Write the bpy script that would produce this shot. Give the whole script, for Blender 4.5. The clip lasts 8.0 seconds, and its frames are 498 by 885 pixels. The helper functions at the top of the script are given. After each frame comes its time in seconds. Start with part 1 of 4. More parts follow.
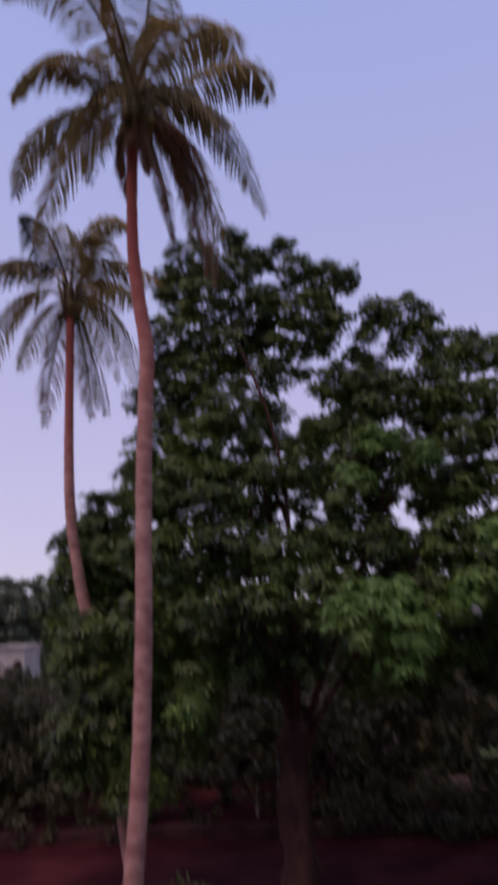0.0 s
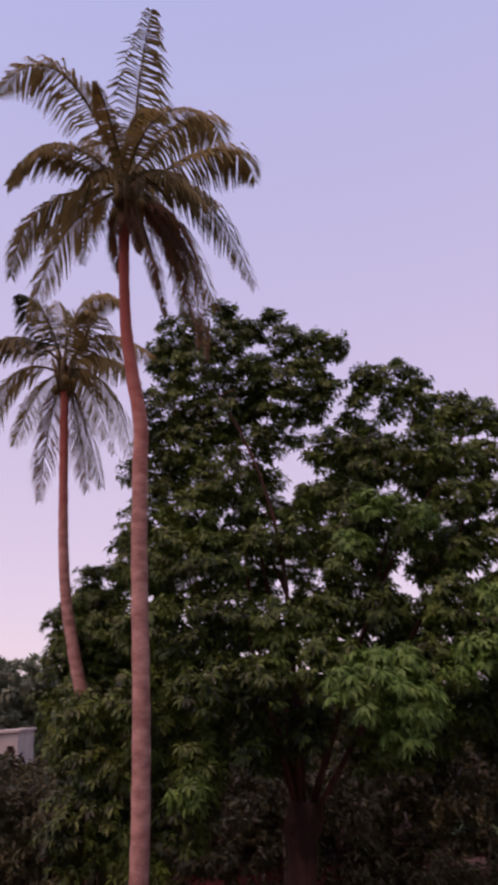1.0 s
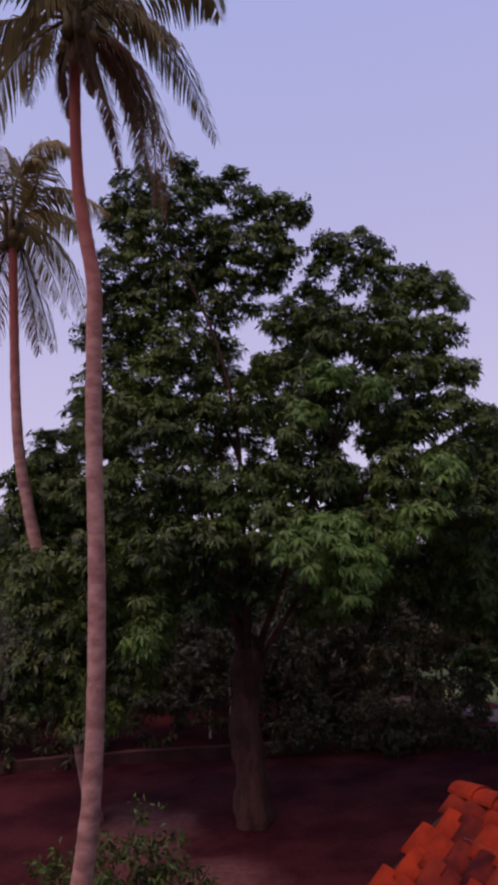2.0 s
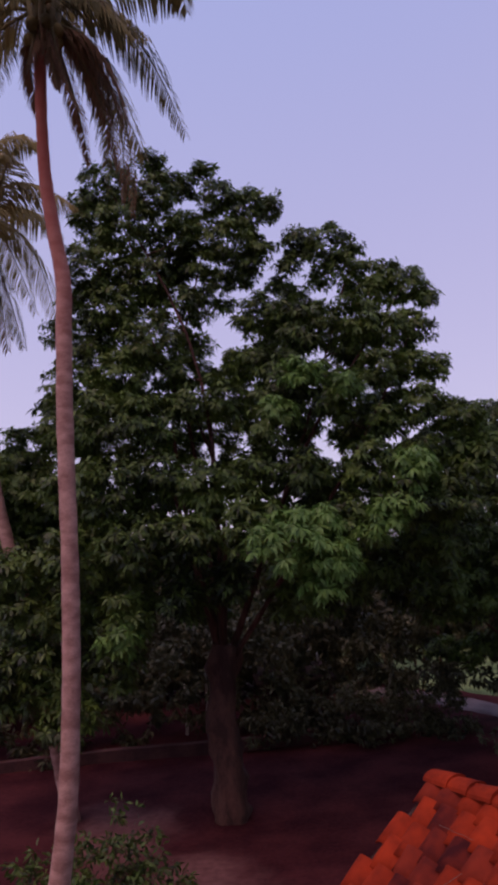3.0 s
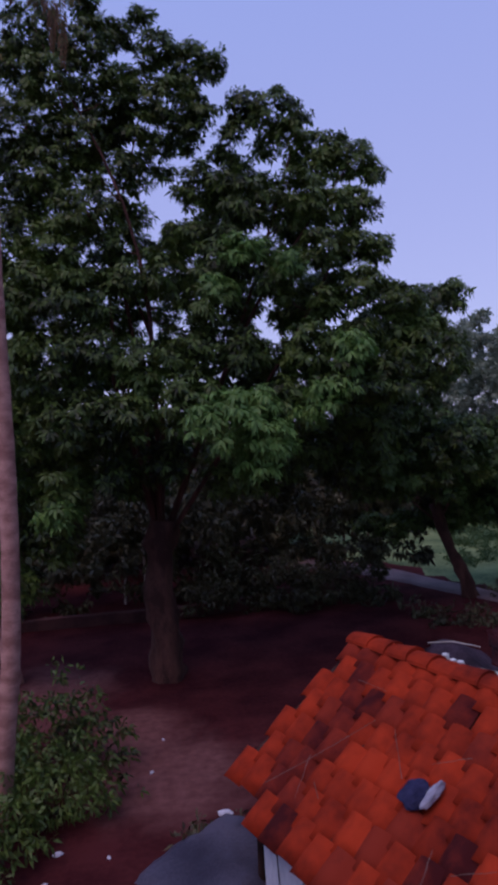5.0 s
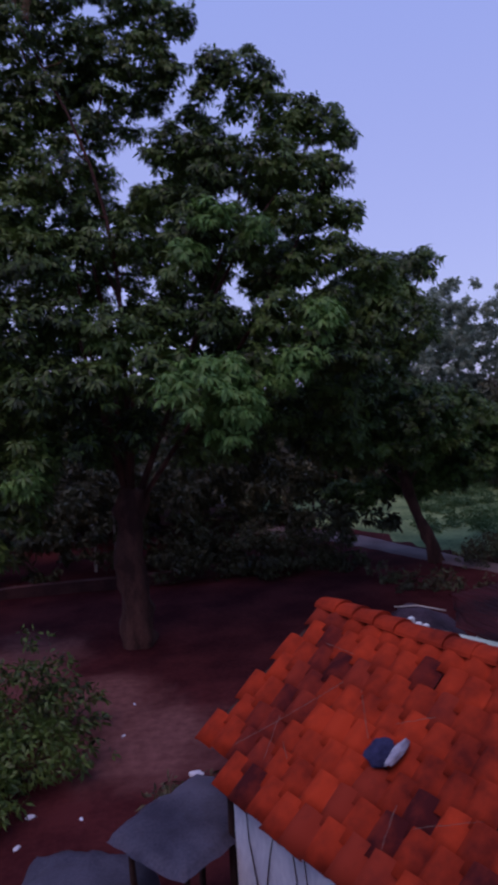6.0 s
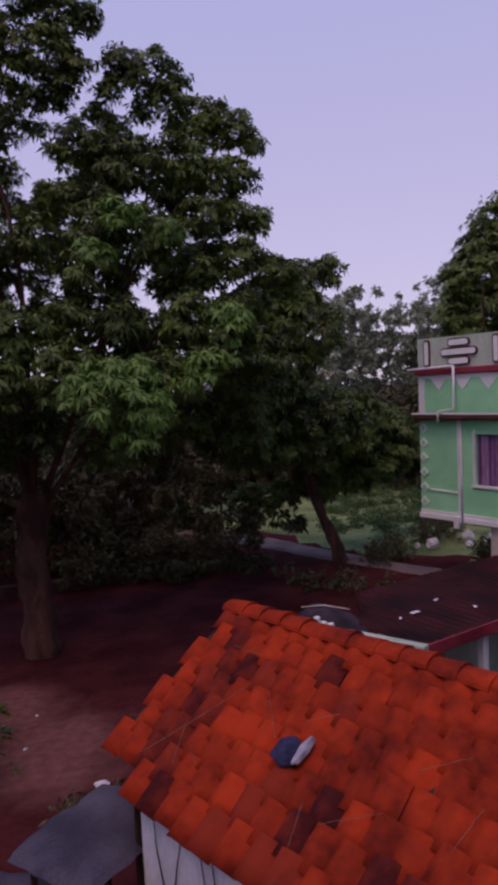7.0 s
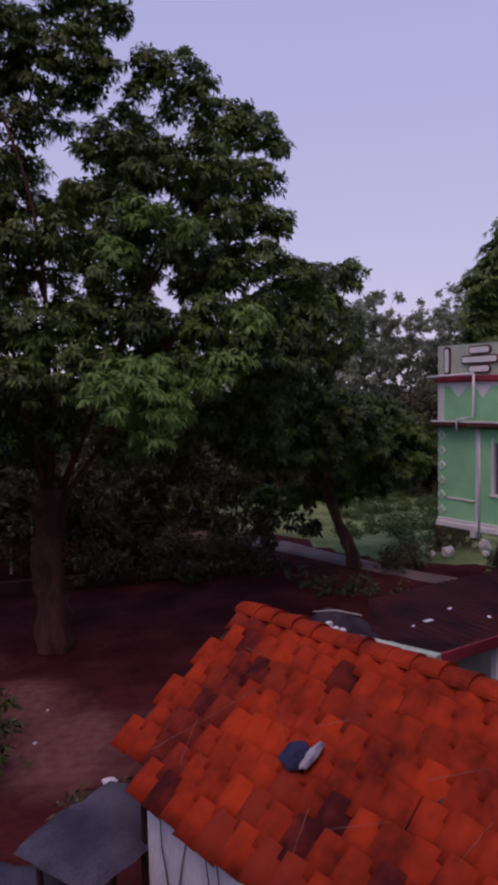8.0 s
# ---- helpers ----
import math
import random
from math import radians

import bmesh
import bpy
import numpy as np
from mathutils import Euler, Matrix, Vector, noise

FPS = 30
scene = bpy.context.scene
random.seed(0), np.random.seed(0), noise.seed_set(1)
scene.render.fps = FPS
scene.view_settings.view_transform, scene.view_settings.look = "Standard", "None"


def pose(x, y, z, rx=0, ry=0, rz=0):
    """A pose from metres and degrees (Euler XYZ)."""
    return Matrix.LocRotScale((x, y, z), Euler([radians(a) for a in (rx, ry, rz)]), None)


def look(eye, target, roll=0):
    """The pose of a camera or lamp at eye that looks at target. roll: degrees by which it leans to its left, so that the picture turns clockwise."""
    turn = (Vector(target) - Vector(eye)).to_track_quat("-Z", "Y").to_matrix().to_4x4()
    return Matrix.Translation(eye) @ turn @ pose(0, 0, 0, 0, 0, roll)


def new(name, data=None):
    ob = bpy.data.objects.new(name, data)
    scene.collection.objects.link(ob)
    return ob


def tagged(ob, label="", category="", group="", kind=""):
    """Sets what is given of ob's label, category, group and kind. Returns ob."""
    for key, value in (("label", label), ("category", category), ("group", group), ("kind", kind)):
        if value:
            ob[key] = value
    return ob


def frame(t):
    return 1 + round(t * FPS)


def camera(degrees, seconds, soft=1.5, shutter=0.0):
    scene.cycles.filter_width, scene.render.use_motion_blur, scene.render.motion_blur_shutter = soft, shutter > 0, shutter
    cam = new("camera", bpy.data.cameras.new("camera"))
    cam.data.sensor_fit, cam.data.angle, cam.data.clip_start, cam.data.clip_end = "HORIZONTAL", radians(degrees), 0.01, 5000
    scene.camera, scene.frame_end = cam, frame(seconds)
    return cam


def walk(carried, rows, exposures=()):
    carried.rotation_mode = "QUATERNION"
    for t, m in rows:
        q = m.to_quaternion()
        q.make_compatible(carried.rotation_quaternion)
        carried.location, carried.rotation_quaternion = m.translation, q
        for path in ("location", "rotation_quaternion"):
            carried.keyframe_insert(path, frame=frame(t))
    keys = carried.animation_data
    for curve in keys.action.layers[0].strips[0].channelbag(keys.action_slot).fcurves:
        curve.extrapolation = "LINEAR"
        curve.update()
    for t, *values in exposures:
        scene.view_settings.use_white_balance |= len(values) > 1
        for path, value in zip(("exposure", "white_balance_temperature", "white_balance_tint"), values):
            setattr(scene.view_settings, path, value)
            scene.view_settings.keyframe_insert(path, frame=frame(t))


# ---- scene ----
# ---------------- camera and its turn ----------------
EYE = (0.0, 0.0, 6.6)
cam = camera(39.2, 8.0, soft=3.9, shutter=0.5)
TURN = [
    (0, 104.52, 2.02, 0.54), (0.2, 110.18, 2.49, 1.93), (0.5, 113.08, 2.05, 2.61), (0.7, 112.13, 2.85, 2.17),
    (1, 110.15, 3.69, 0.60), (1.2, 109.40, 4.22, -0.91), (1.5, 105.28, 3.62, -3.57), (1.8, 100.28, 2.85, -3.22),
    (2, 99.19, 3.00, -3.32), (2.2, 98.91, 3.60, -4.44), (3.3, 98.71, 4.26, -5.53), (3.5, 98.84, 4.47, -5.89),
    (3.7, 97.64, 4.41, -7.01), (4, 93.97, 3.98, -8.48), (4.2, 92.93, 4.05, -9.00), (4.5, 91.02, 4.07, -9.58),
    (4.7, 89.95, 3.73, -9.92), (5.8, 86.25, 3.27, -12.20), (6, 85.88, 3.22, -12.90), (6.2, 85.55, 3.14, -14.43),
    (6.5, 85.60, 2.97, -17.10), (6.8, 85.68, 2.93, -19.26), (7, 85.75, 2.63, -20.41), (7.2, 85.93, 2.41, -20.80),
    (7.5, 86.20, 2.21, -20.27), (7.8, 85.89, 1.61, -19.11), (8, 85.98, 1.09, -18.90),
]
EXPOSURES = [(0, 0.18, 6200, 13), (0.5, 0.50, 7300, 19), (1.0, 0.45, 7400, 20), (1.5, 0.22, 6400, 17), (2.0, 0.22, 6400, 15), (3.5, 0.20, 6300, 15),
             (4.0, 0.2, 6200, 15), (4.5, 0.06, 5450, 12), (6.0, -0.02, 5000, 13), (6.5, 0.05, 5250, 15), (7.0, 0.15, 6300, 17), (7.5, 0.18, 6500, 17), (8.0, 0.12, 6200, 16)]
walk(cam, [(t, pose(*EYE, rx, ry, rz)) for t, rx, ry, rz in TURN], EXPOSURES)

# ---------------- world, sun ----------------
world = bpy.data.worlds.new("dusk_sky")
scene.world = world
world.use_nodes = True
wn, wl = world.node_tree.nodes, world.node_tree.links
wn.clear()
w_out = wn.new("ShaderNodeOutputWorld")
w_bg = wn.new("ShaderNodeBackground")
w_co = wn.new("ShaderNodeTexCoord")
w_sep = wn.new("ShaderNodeSeparateXYZ")
w_ramp = wn.new("ShaderNodeValToRGB")
w_sky = wn.new("ShaderNodeTexSky")
w_sky.sky_type = "NISHITA"
w_sky.sun_disc = False
SUN_EL, SUN_AZ = radians(62), radians(225)   # the broad glow of the western sky, compass from +y to +x
w_sky.sun_elevation, w_sky.sun_rotation = SUN_EL, SUN_AZ
w_mix = wn.new("ShaderNodeMix")
w_mix.data_type, w_mix.blend_type = "RGBA", "ADD"
w_mix.inputs[0].default_value = 0.03
for pos, col in ((0.0, (0.52, 0.42, 0.55, 1)), (0.10, (0.53, 0.45, 0.62, 1)), (0.26, (0.43, 0.44, 0.69, 1)), (0.48, (0.325, 0.405, 0.72, 1)), (0.70, (0.32, 0.39, 0.68, 1)), (1.0, (0.25, 0.32, 0.62, 1))):
    e = w_ramp.color_ramp.elements[0] if pos == 0 else (w_ramp.color_ramp.elements[1] if pos == 1 else w_ramp.color_ramp.elements.new(pos))
    e.position, e.color = pos, col
wl.new(w_co.outputs["Generated"], w_sep.inputs[0])
wl.new(w_sep.outputs["Z"], w_ramp.inputs[0])
wl.new(w_ramp.outputs[0], w_mix.inputs[6])
wl.new(w_sky.outputs[0], w_mix.inputs[7])
# the eastern sky, behind the terrace to the right, is already darker than the western glow
w_dim = wn.new("ShaderNodeMapRange")
w_dim.interpolation_type = "SMOOTHSTEP"
for k, v in ((1, -0.95), (2, 0.0), (3, 0.38), (4, 1.0)):
    w_dim.inputs[k].default_value = v
w_dot = wn.new("ShaderNodeVectorMath")
w_dot.operation = "DOT_PRODUCT"
w_dot.inputs[1].default_value = (-0.75, 0.66, 0.0)
wl.new(w_co.outputs["Generated"], w_dot.inputs[0])
wl.new(w_dot.outputs["Value"], w_dim.inputs[0])
w_mul = wn.new("ShaderNodeMix")
w_mul.data_type, w_mul.blend_type = "RGBA", "MULTIPLY"
w_mul.inputs[0].default_value = 1.0
wl.new(w_mix.outputs[2], w_mul.inputs[6])
wl.new(w_dim.outputs[0], w_mul.inputs[7])
wl.new(w_mul.outputs[2], w_bg.inputs[0])
w_bg.inputs[1].default_value = 0.9
wl.new(w_bg.outputs[0], w_out.inputs[0])

sun = new("sun", bpy.data.lights.new("sun", "SUN"))
sun.data.energy, sun.data.angle, sun.data.color = 1.0, radians(40), (1.0, 0.56, 0.45)
sun.matrix_world = look((0, 0, 0), (-math.sin(SUN_AZ) * math.cos(SUN_EL), -math.cos(SUN_AZ) * math.cos(SUN_EL), -math.sin(SUN_EL)))


# ---------------- materials ----------------
def mat(name, dark, light, scale=6.0, rough=0.8, fine=40.0, bump=0.3, metal=0.0, per_object=0.0, per_island=0.0, lucent=0.0, stretch=(1, 1, 1), spread=(0.35, 0.65), bump_dist=0.01, gloss=0.4):
    m = bpy.data.materials.new(name)
    m.use_nodes = True
    n, l = m.node_tree.nodes, m.node_tree.links
    bsdf, out = n["Principled BSDF"], n["Material Output"]
    co, mp = n.new("ShaderNodeNewGeometry"), n.new("ShaderNodeMapping")
    mp.inputs["Scale"].default_value = stretch
    l.new(co.outputs["Position"], mp.inputs[0])
    a, b = n.new("ShaderNodeTexNoise"), n.new("ShaderNodeTexNoise")
    a.inputs["Scale"].default_value, a.inputs["Detail"].default_value = scale, 5
    b.inputs["Scale"].default_value, b.inputs["Detail"].default_value = fine, 3
    for t in (a, b):
        l.new(mp.outputs[0], t.inputs["Vector"])
    add = n.new("ShaderNodeMath")
    add.operation = "MULTIPLY_ADD"
    add.inputs[1].default_value = 0.35
    l.new(b.outputs["Fac"], add.inputs[0])
    l.new(a.outputs["Fac"], add.inputs[2])
    val = add.outputs[0]
    for amount, node, socket in ((per_object, "ShaderNodeObjectInfo", "Random"), (per_island, "ShaderNodeNewGeometry", "Random Per Island")):
        if amount:
            src, more = n.new(node), n.new("ShaderNodeMath")
            more.operation = "MULTIPLY_ADD"
            more.inputs[1].default_value = amount
            l.new(src.outputs[socket], more.inputs[0])
            l.new(val, more.inputs[2])
            val = more.outputs[0]
    ramp = n.new("ShaderNodeValToRGB")
    extra = 0.175 + (per_object + per_island) * 0.5
    ramp.color_ramp.elements[0].position, ramp.color_ramp.elements[1].position = min(0.98, spread[0] + extra - (per_object + per_island) * 0.3), min(1.0, spread[1] + extra + (per_object + per_island) * 0.3)
    ramp.color_ramp.elements[0].color, ramp.color_ramp.elements[1].color = (*dark, 1), (*light, 1)
    l.new(val, ramp.inputs[0])
    l.new(ramp.outputs[0], bsdf.inputs["Base Color"])
    bsdf.inputs["Roughness"].default_value, bsdf.inputs["Metallic"].default_value = rough, metal
    bsdf.inputs["Specular IOR Level"].default_value = gloss
    if bump:
        bp = n.new("ShaderNodeBump")
        bp.inputs["Strength"].default_value, bp.inputs["Distance"].default_value = bump, bump_dist
        l.new(add.outputs[0], bp.inputs["Height"])
        l.new(bp.outputs[0], bsdf.inputs["Normal"])
    if lucent:
        tr, mx = n.new("ShaderNodeBsdfTranslucent"), n.new("ShaderNodeMixShader")
        mx.inputs[0].default_value = lucent
        l.new(ramp.outputs[0], tr.inputs[0])
        l.new(bsdf.outputs[0], mx.inputs[1])
        l.new(tr.outputs[0], mx.inputs[2])
        l.new(mx.outputs[0], out.inputs[0])
    return m


M_SOIL = mat("red_soil", (0.034, 0.006, 0.008), (0.085, 0.020, 0.020), 0.6, 0.95, 9, 0.6, bump_dist=0.05, gloss=0.1)
SAND = ((0.6, 13.3, 1.5, 1.7), (0.0, 15.4, 1.1, 1.7), (-2.0, 18.6, 1.3, 2.2))
sn, sl = M_SOIL.node_tree.nodes, M_SOIL.node_tree.links
s_geo, s_noise, s_mix, s_mask = sn.new("ShaderNodeNewGeometry"), sn.new("ShaderNodeTexNoise"), sn.new("ShaderNodeMix"), None
s_noise.inputs["Scale"].default_value, s_noise.inputs["Detail"].default_value = 0.9, 6
sl.new(s_geo.outputs["Position"], s_noise.inputs["Vector"])
for cx, cy, rx, ry in SAND:      # trodden pale patches of the yard
    off, scl, lng = sn.new("ShaderNodeVectorMath"), sn.new("ShaderNodeVectorMath"), sn.new("ShaderNodeVectorMath")
    off.operation, scl.operation, lng.operation = "SUBTRACT", "MULTIPLY", "LENGTH"
    off.inputs[1].default_value, scl.inputs[1].default_value = (cx, cy, 0), (1 / rx, 1 / ry, 0)
    sl.new(s_geo.outputs["Position"], off.inputs[0])
    sl.new(off.outputs[0], scl.inputs[0])
    sl.new(scl.outputs[0], lng.inputs[0])
    if s_mask:
        both = sn.new("ShaderNodeMath")
        both.operation = "SMOOTH_MIN"
        both.inputs[2].default_value = 0.4
        sl.new(s_mask, both.inputs[0])
        sl.new(lng.outputs["Value"], both.inputs[1])
        s_mask = both.outputs[0]
    else:
        s_mask = lng.outputs["Value"]
s_add, s_rng = sn.new("ShaderNodeMath"), sn.new("ShaderNodeMapRange")
s_add.operation = "MULTIPLY_ADD"
s_add.inputs[1].default_value = 1.3
sl.new(s_noise.outputs["Fac"], s_add.inputs[0])
sl.new(s_mask, s_add.inputs[2])
s_rng.interpolation_type = "SMOOTHSTEP"
for k, v in ((1, 1.1), (2, 2.0), (3, 1.0), (4, 0.0)):
    s_rng.inputs[k].default_value = v
sl.new(s_add.outputs[0], s_rng.inputs[0])
s_mix.data_type = "RGBA"
s_old = sn["Principled BSDF"].inputs["Base Color"].links[0].from_socket
sl.new(s_rng.outputs[0], s_mix.inputs[0])
sl.new(s_old, s_mix.inputs[6])
s_grain, s_tone = sn.new("ShaderNodeTexNoise"), sn.new("ShaderNodeValToRGB")
s_grain.inputs["Scale"].default_value, s_grain.inputs["Detail"].default_value = 5.0, 8
s_tone.color_ramp.elements[0].position, s_tone.color_ramp.elements[0].color = 0.30, (0.135, 0.055, 0.049, 1)
s_tone.color_ramp.elements[1].position, s_tone.color_ramp.elements[1].color = 0.70, (0.215, 0.097, 0.084, 1)
sl.new(s_geo.outputs["Position"], s_grain.inputs["Vector"])
sl.new(s_grain.outputs["Fac"], s_tone.inputs[0])
sl.new(s_tone.outputs[0], s_mix.inputs[7])
sl.new(s_mix.outputs[2], sn["Principled BSDF"].inputs["Base Color"])
M_GRASS = mat("grass", (0.05, 0.10, 0.035), (0.12, 0.20, 0.07), 0.8, 0.8, 8, 0.0, per_island=0.3, lucent=0.2)
M_FIELD = mat("field_grass", (0.07, 0.12, 0.035), (0.26, 0.33, 0.12), 0.45, 0.9, 6, 0.5, bump_dist=0.1)
M_ROAD = mat("worn_concrete_road", (0.13, 0.095, 0.095), (0.24, 0.18, 0.17), 0.8, 0.85, 14, 0.3)
M_BARK = mat("tree_bark", (0.050, 0.021, 0.015), (0.135, 0.060, 0.042), 3.0, 0.9, 22, 0.8, stretch=(1, 1, 0.35), bump_dist=0.03)
M_PALM_BARK = mat("palm_bark", (0.38, 0.185, 0.145), (0.66, 0.375, 0.30), 3.0, 0.85, 26, 0.7, stretch=(1, 1, 2.0), bump_dist=0.02)
tn, tl = M_PALM_BARK.node_tree.nodes, M_PALM_BARK.node_tree.links
t_geo, t_sep, t_rng, t_mix = tn.new("ShaderNodeNewGeometry"), tn.new("ShaderNodeSeparateXYZ"), tn.new("ShaderNodeMapRange"), tn.new("ShaderNodeMix")
t_mix.data_type = "RGBA"
t_rng.interpolation_type = "SMOOTHSTEP"
for k, v in ((1, 9.0), (2, 14.5), (3, 0.0), (4, 0.9)):
    t_rng.inputs[k].default_value = v
tl.new(t_geo.outputs["Position"], t_sep.inputs[0])
tl.new(t_sep.outputs["Z"], t_rng.inputs[0])
tl.new(t_rng.outputs[0], t_mix.inputs[0])
old = tn["Principled BSDF"].inputs["Base Color"].links[0].from_socket
tl.new(old, t_mix.inputs[6])
t_mix.inputs[7].default_value = (0.46, 0.105, 0.07, 1)
tl.new(t_mix.outputs[2], tn["Principled BSDF"].inputs["Base Color"])
# fresh flush, and a lit version of the mango leaf for bright sprays
M_LEAF_YOUNG_LIT = mat("fresh_and_lit_mango_leaf", (0.080, 0.155, 0.030), (0.21, 0.36, 0.075), 0.5, 0.5, 3, 0.0, per_island=0.5, lucent=0.2)
M_LEAF = mat("mango_leaf", (0.022, 0.032, 0.010), (0.135, 0.205, 0.036), 0.55, 0.5, 3, 0.0, per_island=0.4, lucent=0.15, spread=(0.38, 0.64))
# distance haze is painted in: paler, greyer leaves for both far tree belts
M_LEAF_HAZED = mat("far_leaf_hazed", (0.145, 0.18, 0.12), (0.30, 0.355, 0.235), 0.3, 0.7, 2, 0.0, per_island=0.4, lucent=0.12)
M_BUSH = mat("bush_leaf", (0.040, 0.040, 0.024), (0.115, 0.115, 0.048), 0.7, 0.6, 3, 0.0, per_island=0.4, lucent=0.12)
M_FROND = mat("palm_leaflet", (0.045, 0.055, 0.035), (0.34, 0.27, 0.105), 0.5, 0.65, 3, 0.0, per_object=0.5, per_island=0.15, lucent=0.2, gloss=0.15)
M_FROND_DRY = mat("dry_palm_leaflet", (0.16, 0.08, 0.04), (0.30, 0.17, 0.08), 0.8, 0.7, 4, 0.0, per_island=0.3, lucent=0.1)
M_RACHIS = mat("palm_rib", (0.13, 0.10, 0.04), (0.24, 0.19, 0.08), 2, 0.6, 12, 0.1)
M_TILE = mat("clay_tile", (0.11, 0.013, 0.007), (0.45, 0.044, 0.011), 1.5, 0.85, 9, 0.35, per_object=0.14, spread=(0.30, 0.66), bump_dist=0.012, gloss=0.12)
M_TILE_OLD = mat("mossy_clay_tile", (0.060, 0.010, 0.010), (0.26, 0.032, 0.014), 1.6, 0.9, 9, 0.4, per_object=0.35, spread=(0.38, 0.64), bump_dist=0.012, gloss=0.12)
M_TILE_BACK = mat("clay_tile_joined", (0.16, 0.030, 0.016), (0.62, 0.095, 0.030), 2.2, 0.75, 25, 0.5, per_island=0.55)
M_WHITEWASH = mat("stained_whitewash", (0.54, 0.56, 0.62), (0.84, 0.85, 0.88), 1.6, 0.9, 18, 0.4, stretch=(1, 1, 0.4))
M_TARP = mat("grey_blue_tarpaulin", (0.085, 0.080, 0.115), (0.20, 0.19, 0.25), 1.0, 0.5, 30, 0.3, bump_dist=0.02)
M_PILE = mat("dull_purple_sheet", (0.05, 0.035, 0.055), (0.17, 0.125, 0.175), 1.2, 0.7, 20, 0.3)
M_GREEN = mat("green_wall_paint", (0.28, 0.70, 0.35), (0.38, 0.83, 0.45), 0.9, 0.7, 20, 0.15)
M_PALE = mat("pale_green_trim", (0.74, 0.80, 0.76), (0.88, 0.90, 0.87), 1.5, 0.7, 25, 0.15)
M_PARAPET = mat("weathered_pale_green", (0.36, 0.46, 0.36), (0.54, 0.64, 0.50), 1.4, 0.85, 16, 0.3, stretch=(1, 1, 0.4))
M_MAROON = mat("maroon_paint", (0.17, 0.02, 0.035), (0.30, 0.04, 0.06), 1.5, 0.6, 25, 0.15)
# the ledge's shade is mixed into this brown; the ornament rims share it
M_LEDGE = mat("shaded_ledge_and_dark_rims", (0.06, 0.022, 0.022), (0.12, 0.045, 0.042), 1.5, 0.7, 25, 0.2)
M_CURTAIN = mat("purple_curtain", (0.20, 0.09, 0.22), (0.42, 0.26, 0.44), 3, 0.9, 30, 0.2, stretch=(1, 1, 0.2))
M_PLASTIC = mat("white_plastic_pipe", (0.70, 0.71, 0.72), (0.84, 0.84, 0.84), 3, 0.4, 30, 0.0)
M_RUST = mat("rusty_roof_sheet", (0.030, 0.008, 0.010), (0.105, 0.022, 0.024), 1.2, 0.6, 20, 0.3, gloss=0.2)
M_CREAM = mat("cream_plaster", (0.50, 0.46, 0.40), (0.68, 0.63, 0.55), 0.8, 0.85, 14, 0.2)
M_DARK = mat("dark_wood", (0.03, 0.018, 0.015), (0.08, 0.045, 0.035), 3, 0.9, 20, 0.3, stretch=(1, 1, 0.3), gloss=0.1)
M_CLOTH = mat("white_cloth", (0.62, 0.62, 0.68), (0.82, 0.82, 0.85), 4, 0.9, 20, 0.2)
M_BLUE = mat("dark_blue_plastic", (0.012, 0.012, 0.035), (0.04, 0.04, 0.09), 4, 0.6, 20, 0.1, gloss=0.1)
M_MUD = mat("mud_wall", (0.06, 0.025, 0.024), (0.12, 0.05, 0.045), 1.1, 0.95, 12, 0.6, bump_dist=0.03)
M_WIRE = mat("wire", (0.10, 0.07, 0.05), (0.20, 0.14, 0.10), 8, 0.6, 30, 0.0)


# ---------------- building blocks ----------------
def link(name, mesh, material, parent=None, label="", smooth=False):
    ob = new(name, mesh)
    mesh.materials.append(material)
    if smooth:
        mesh.shade_smooth()
    if parent:
        ob.parent = parent
    if label:
        ob["label"] = label
    return ob


def part(name, bm, material, parent=None, label="", smooth=False):
    mesh = bpy.data.meshes.new(name)
    bmesh.ops.recalc_face_normals(bm, faces=bm.faces)
    bm.to_mesh(mesh)
    bm.free()
    return link(name, mesh, material, parent, label, smooth)


def thing(name, at, label, category, group="", kind=""):
    ob = new(name)
    ob.location = at
    ob.empty_display_size = 0.2
    return tagged(ob, label, category, group, kind)


def add_box(bm, size, m=Matrix(), bevel=0.0):
    vs = bmesh.ops.create_cube(bm, size=1, matrix=m @ Matrix.Diagonal((*size, 1)))["verts"]
    if bevel:
        es = list({e for v in vs for e in v.link_edges})
        bmesh.ops.bevel(bm, geom=es, offset=bevel, segments=2, affect="EDGES", profile=0.6)
    return bm


def box(size, m=Matrix(), bevel=0.0):
    return add_box(bmesh.new(), size, m, bevel)


def add_tube(bm, pts, radii, seg=10, wobble=0.0, seed=0):
    pts = [Vector(p) for p in pts]
    rings = []
    for i, p in enumerate(pts):
        d = (pts[min(i + 1, len(pts) - 1)] - pts[max(i - 1, 0)]).normalized()
        side = d.cross(Vector((0, 1, 0.01)) if abs(d.y) < 0.9 else Vector((1, 0, 0))).normalized()
        up = side.cross(d)
        ring = []
        for k in range(seg):
            a = 2 * math.pi * k / seg
            r = radii[i] * (1 + wobble * noise.noise(Vector((math.cos(a) * 1.3 + seed, math.sin(a) * 1.3, i * 0.6))))
            ring.append(bm.verts.new(p + side * math.cos(a) * r + up * math.sin(a) * r))
        rings.append(ring)
    for a, b in zip(rings, rings[1:]):
        for k in range(seg):
            bm.faces.new((a[k], a[(k + 1) % seg], b[(k + 1) % seg], b[k]))
    bm.faces.new(rings[0][::-1])
    bm.faces.new(rings[-1])
    return bm


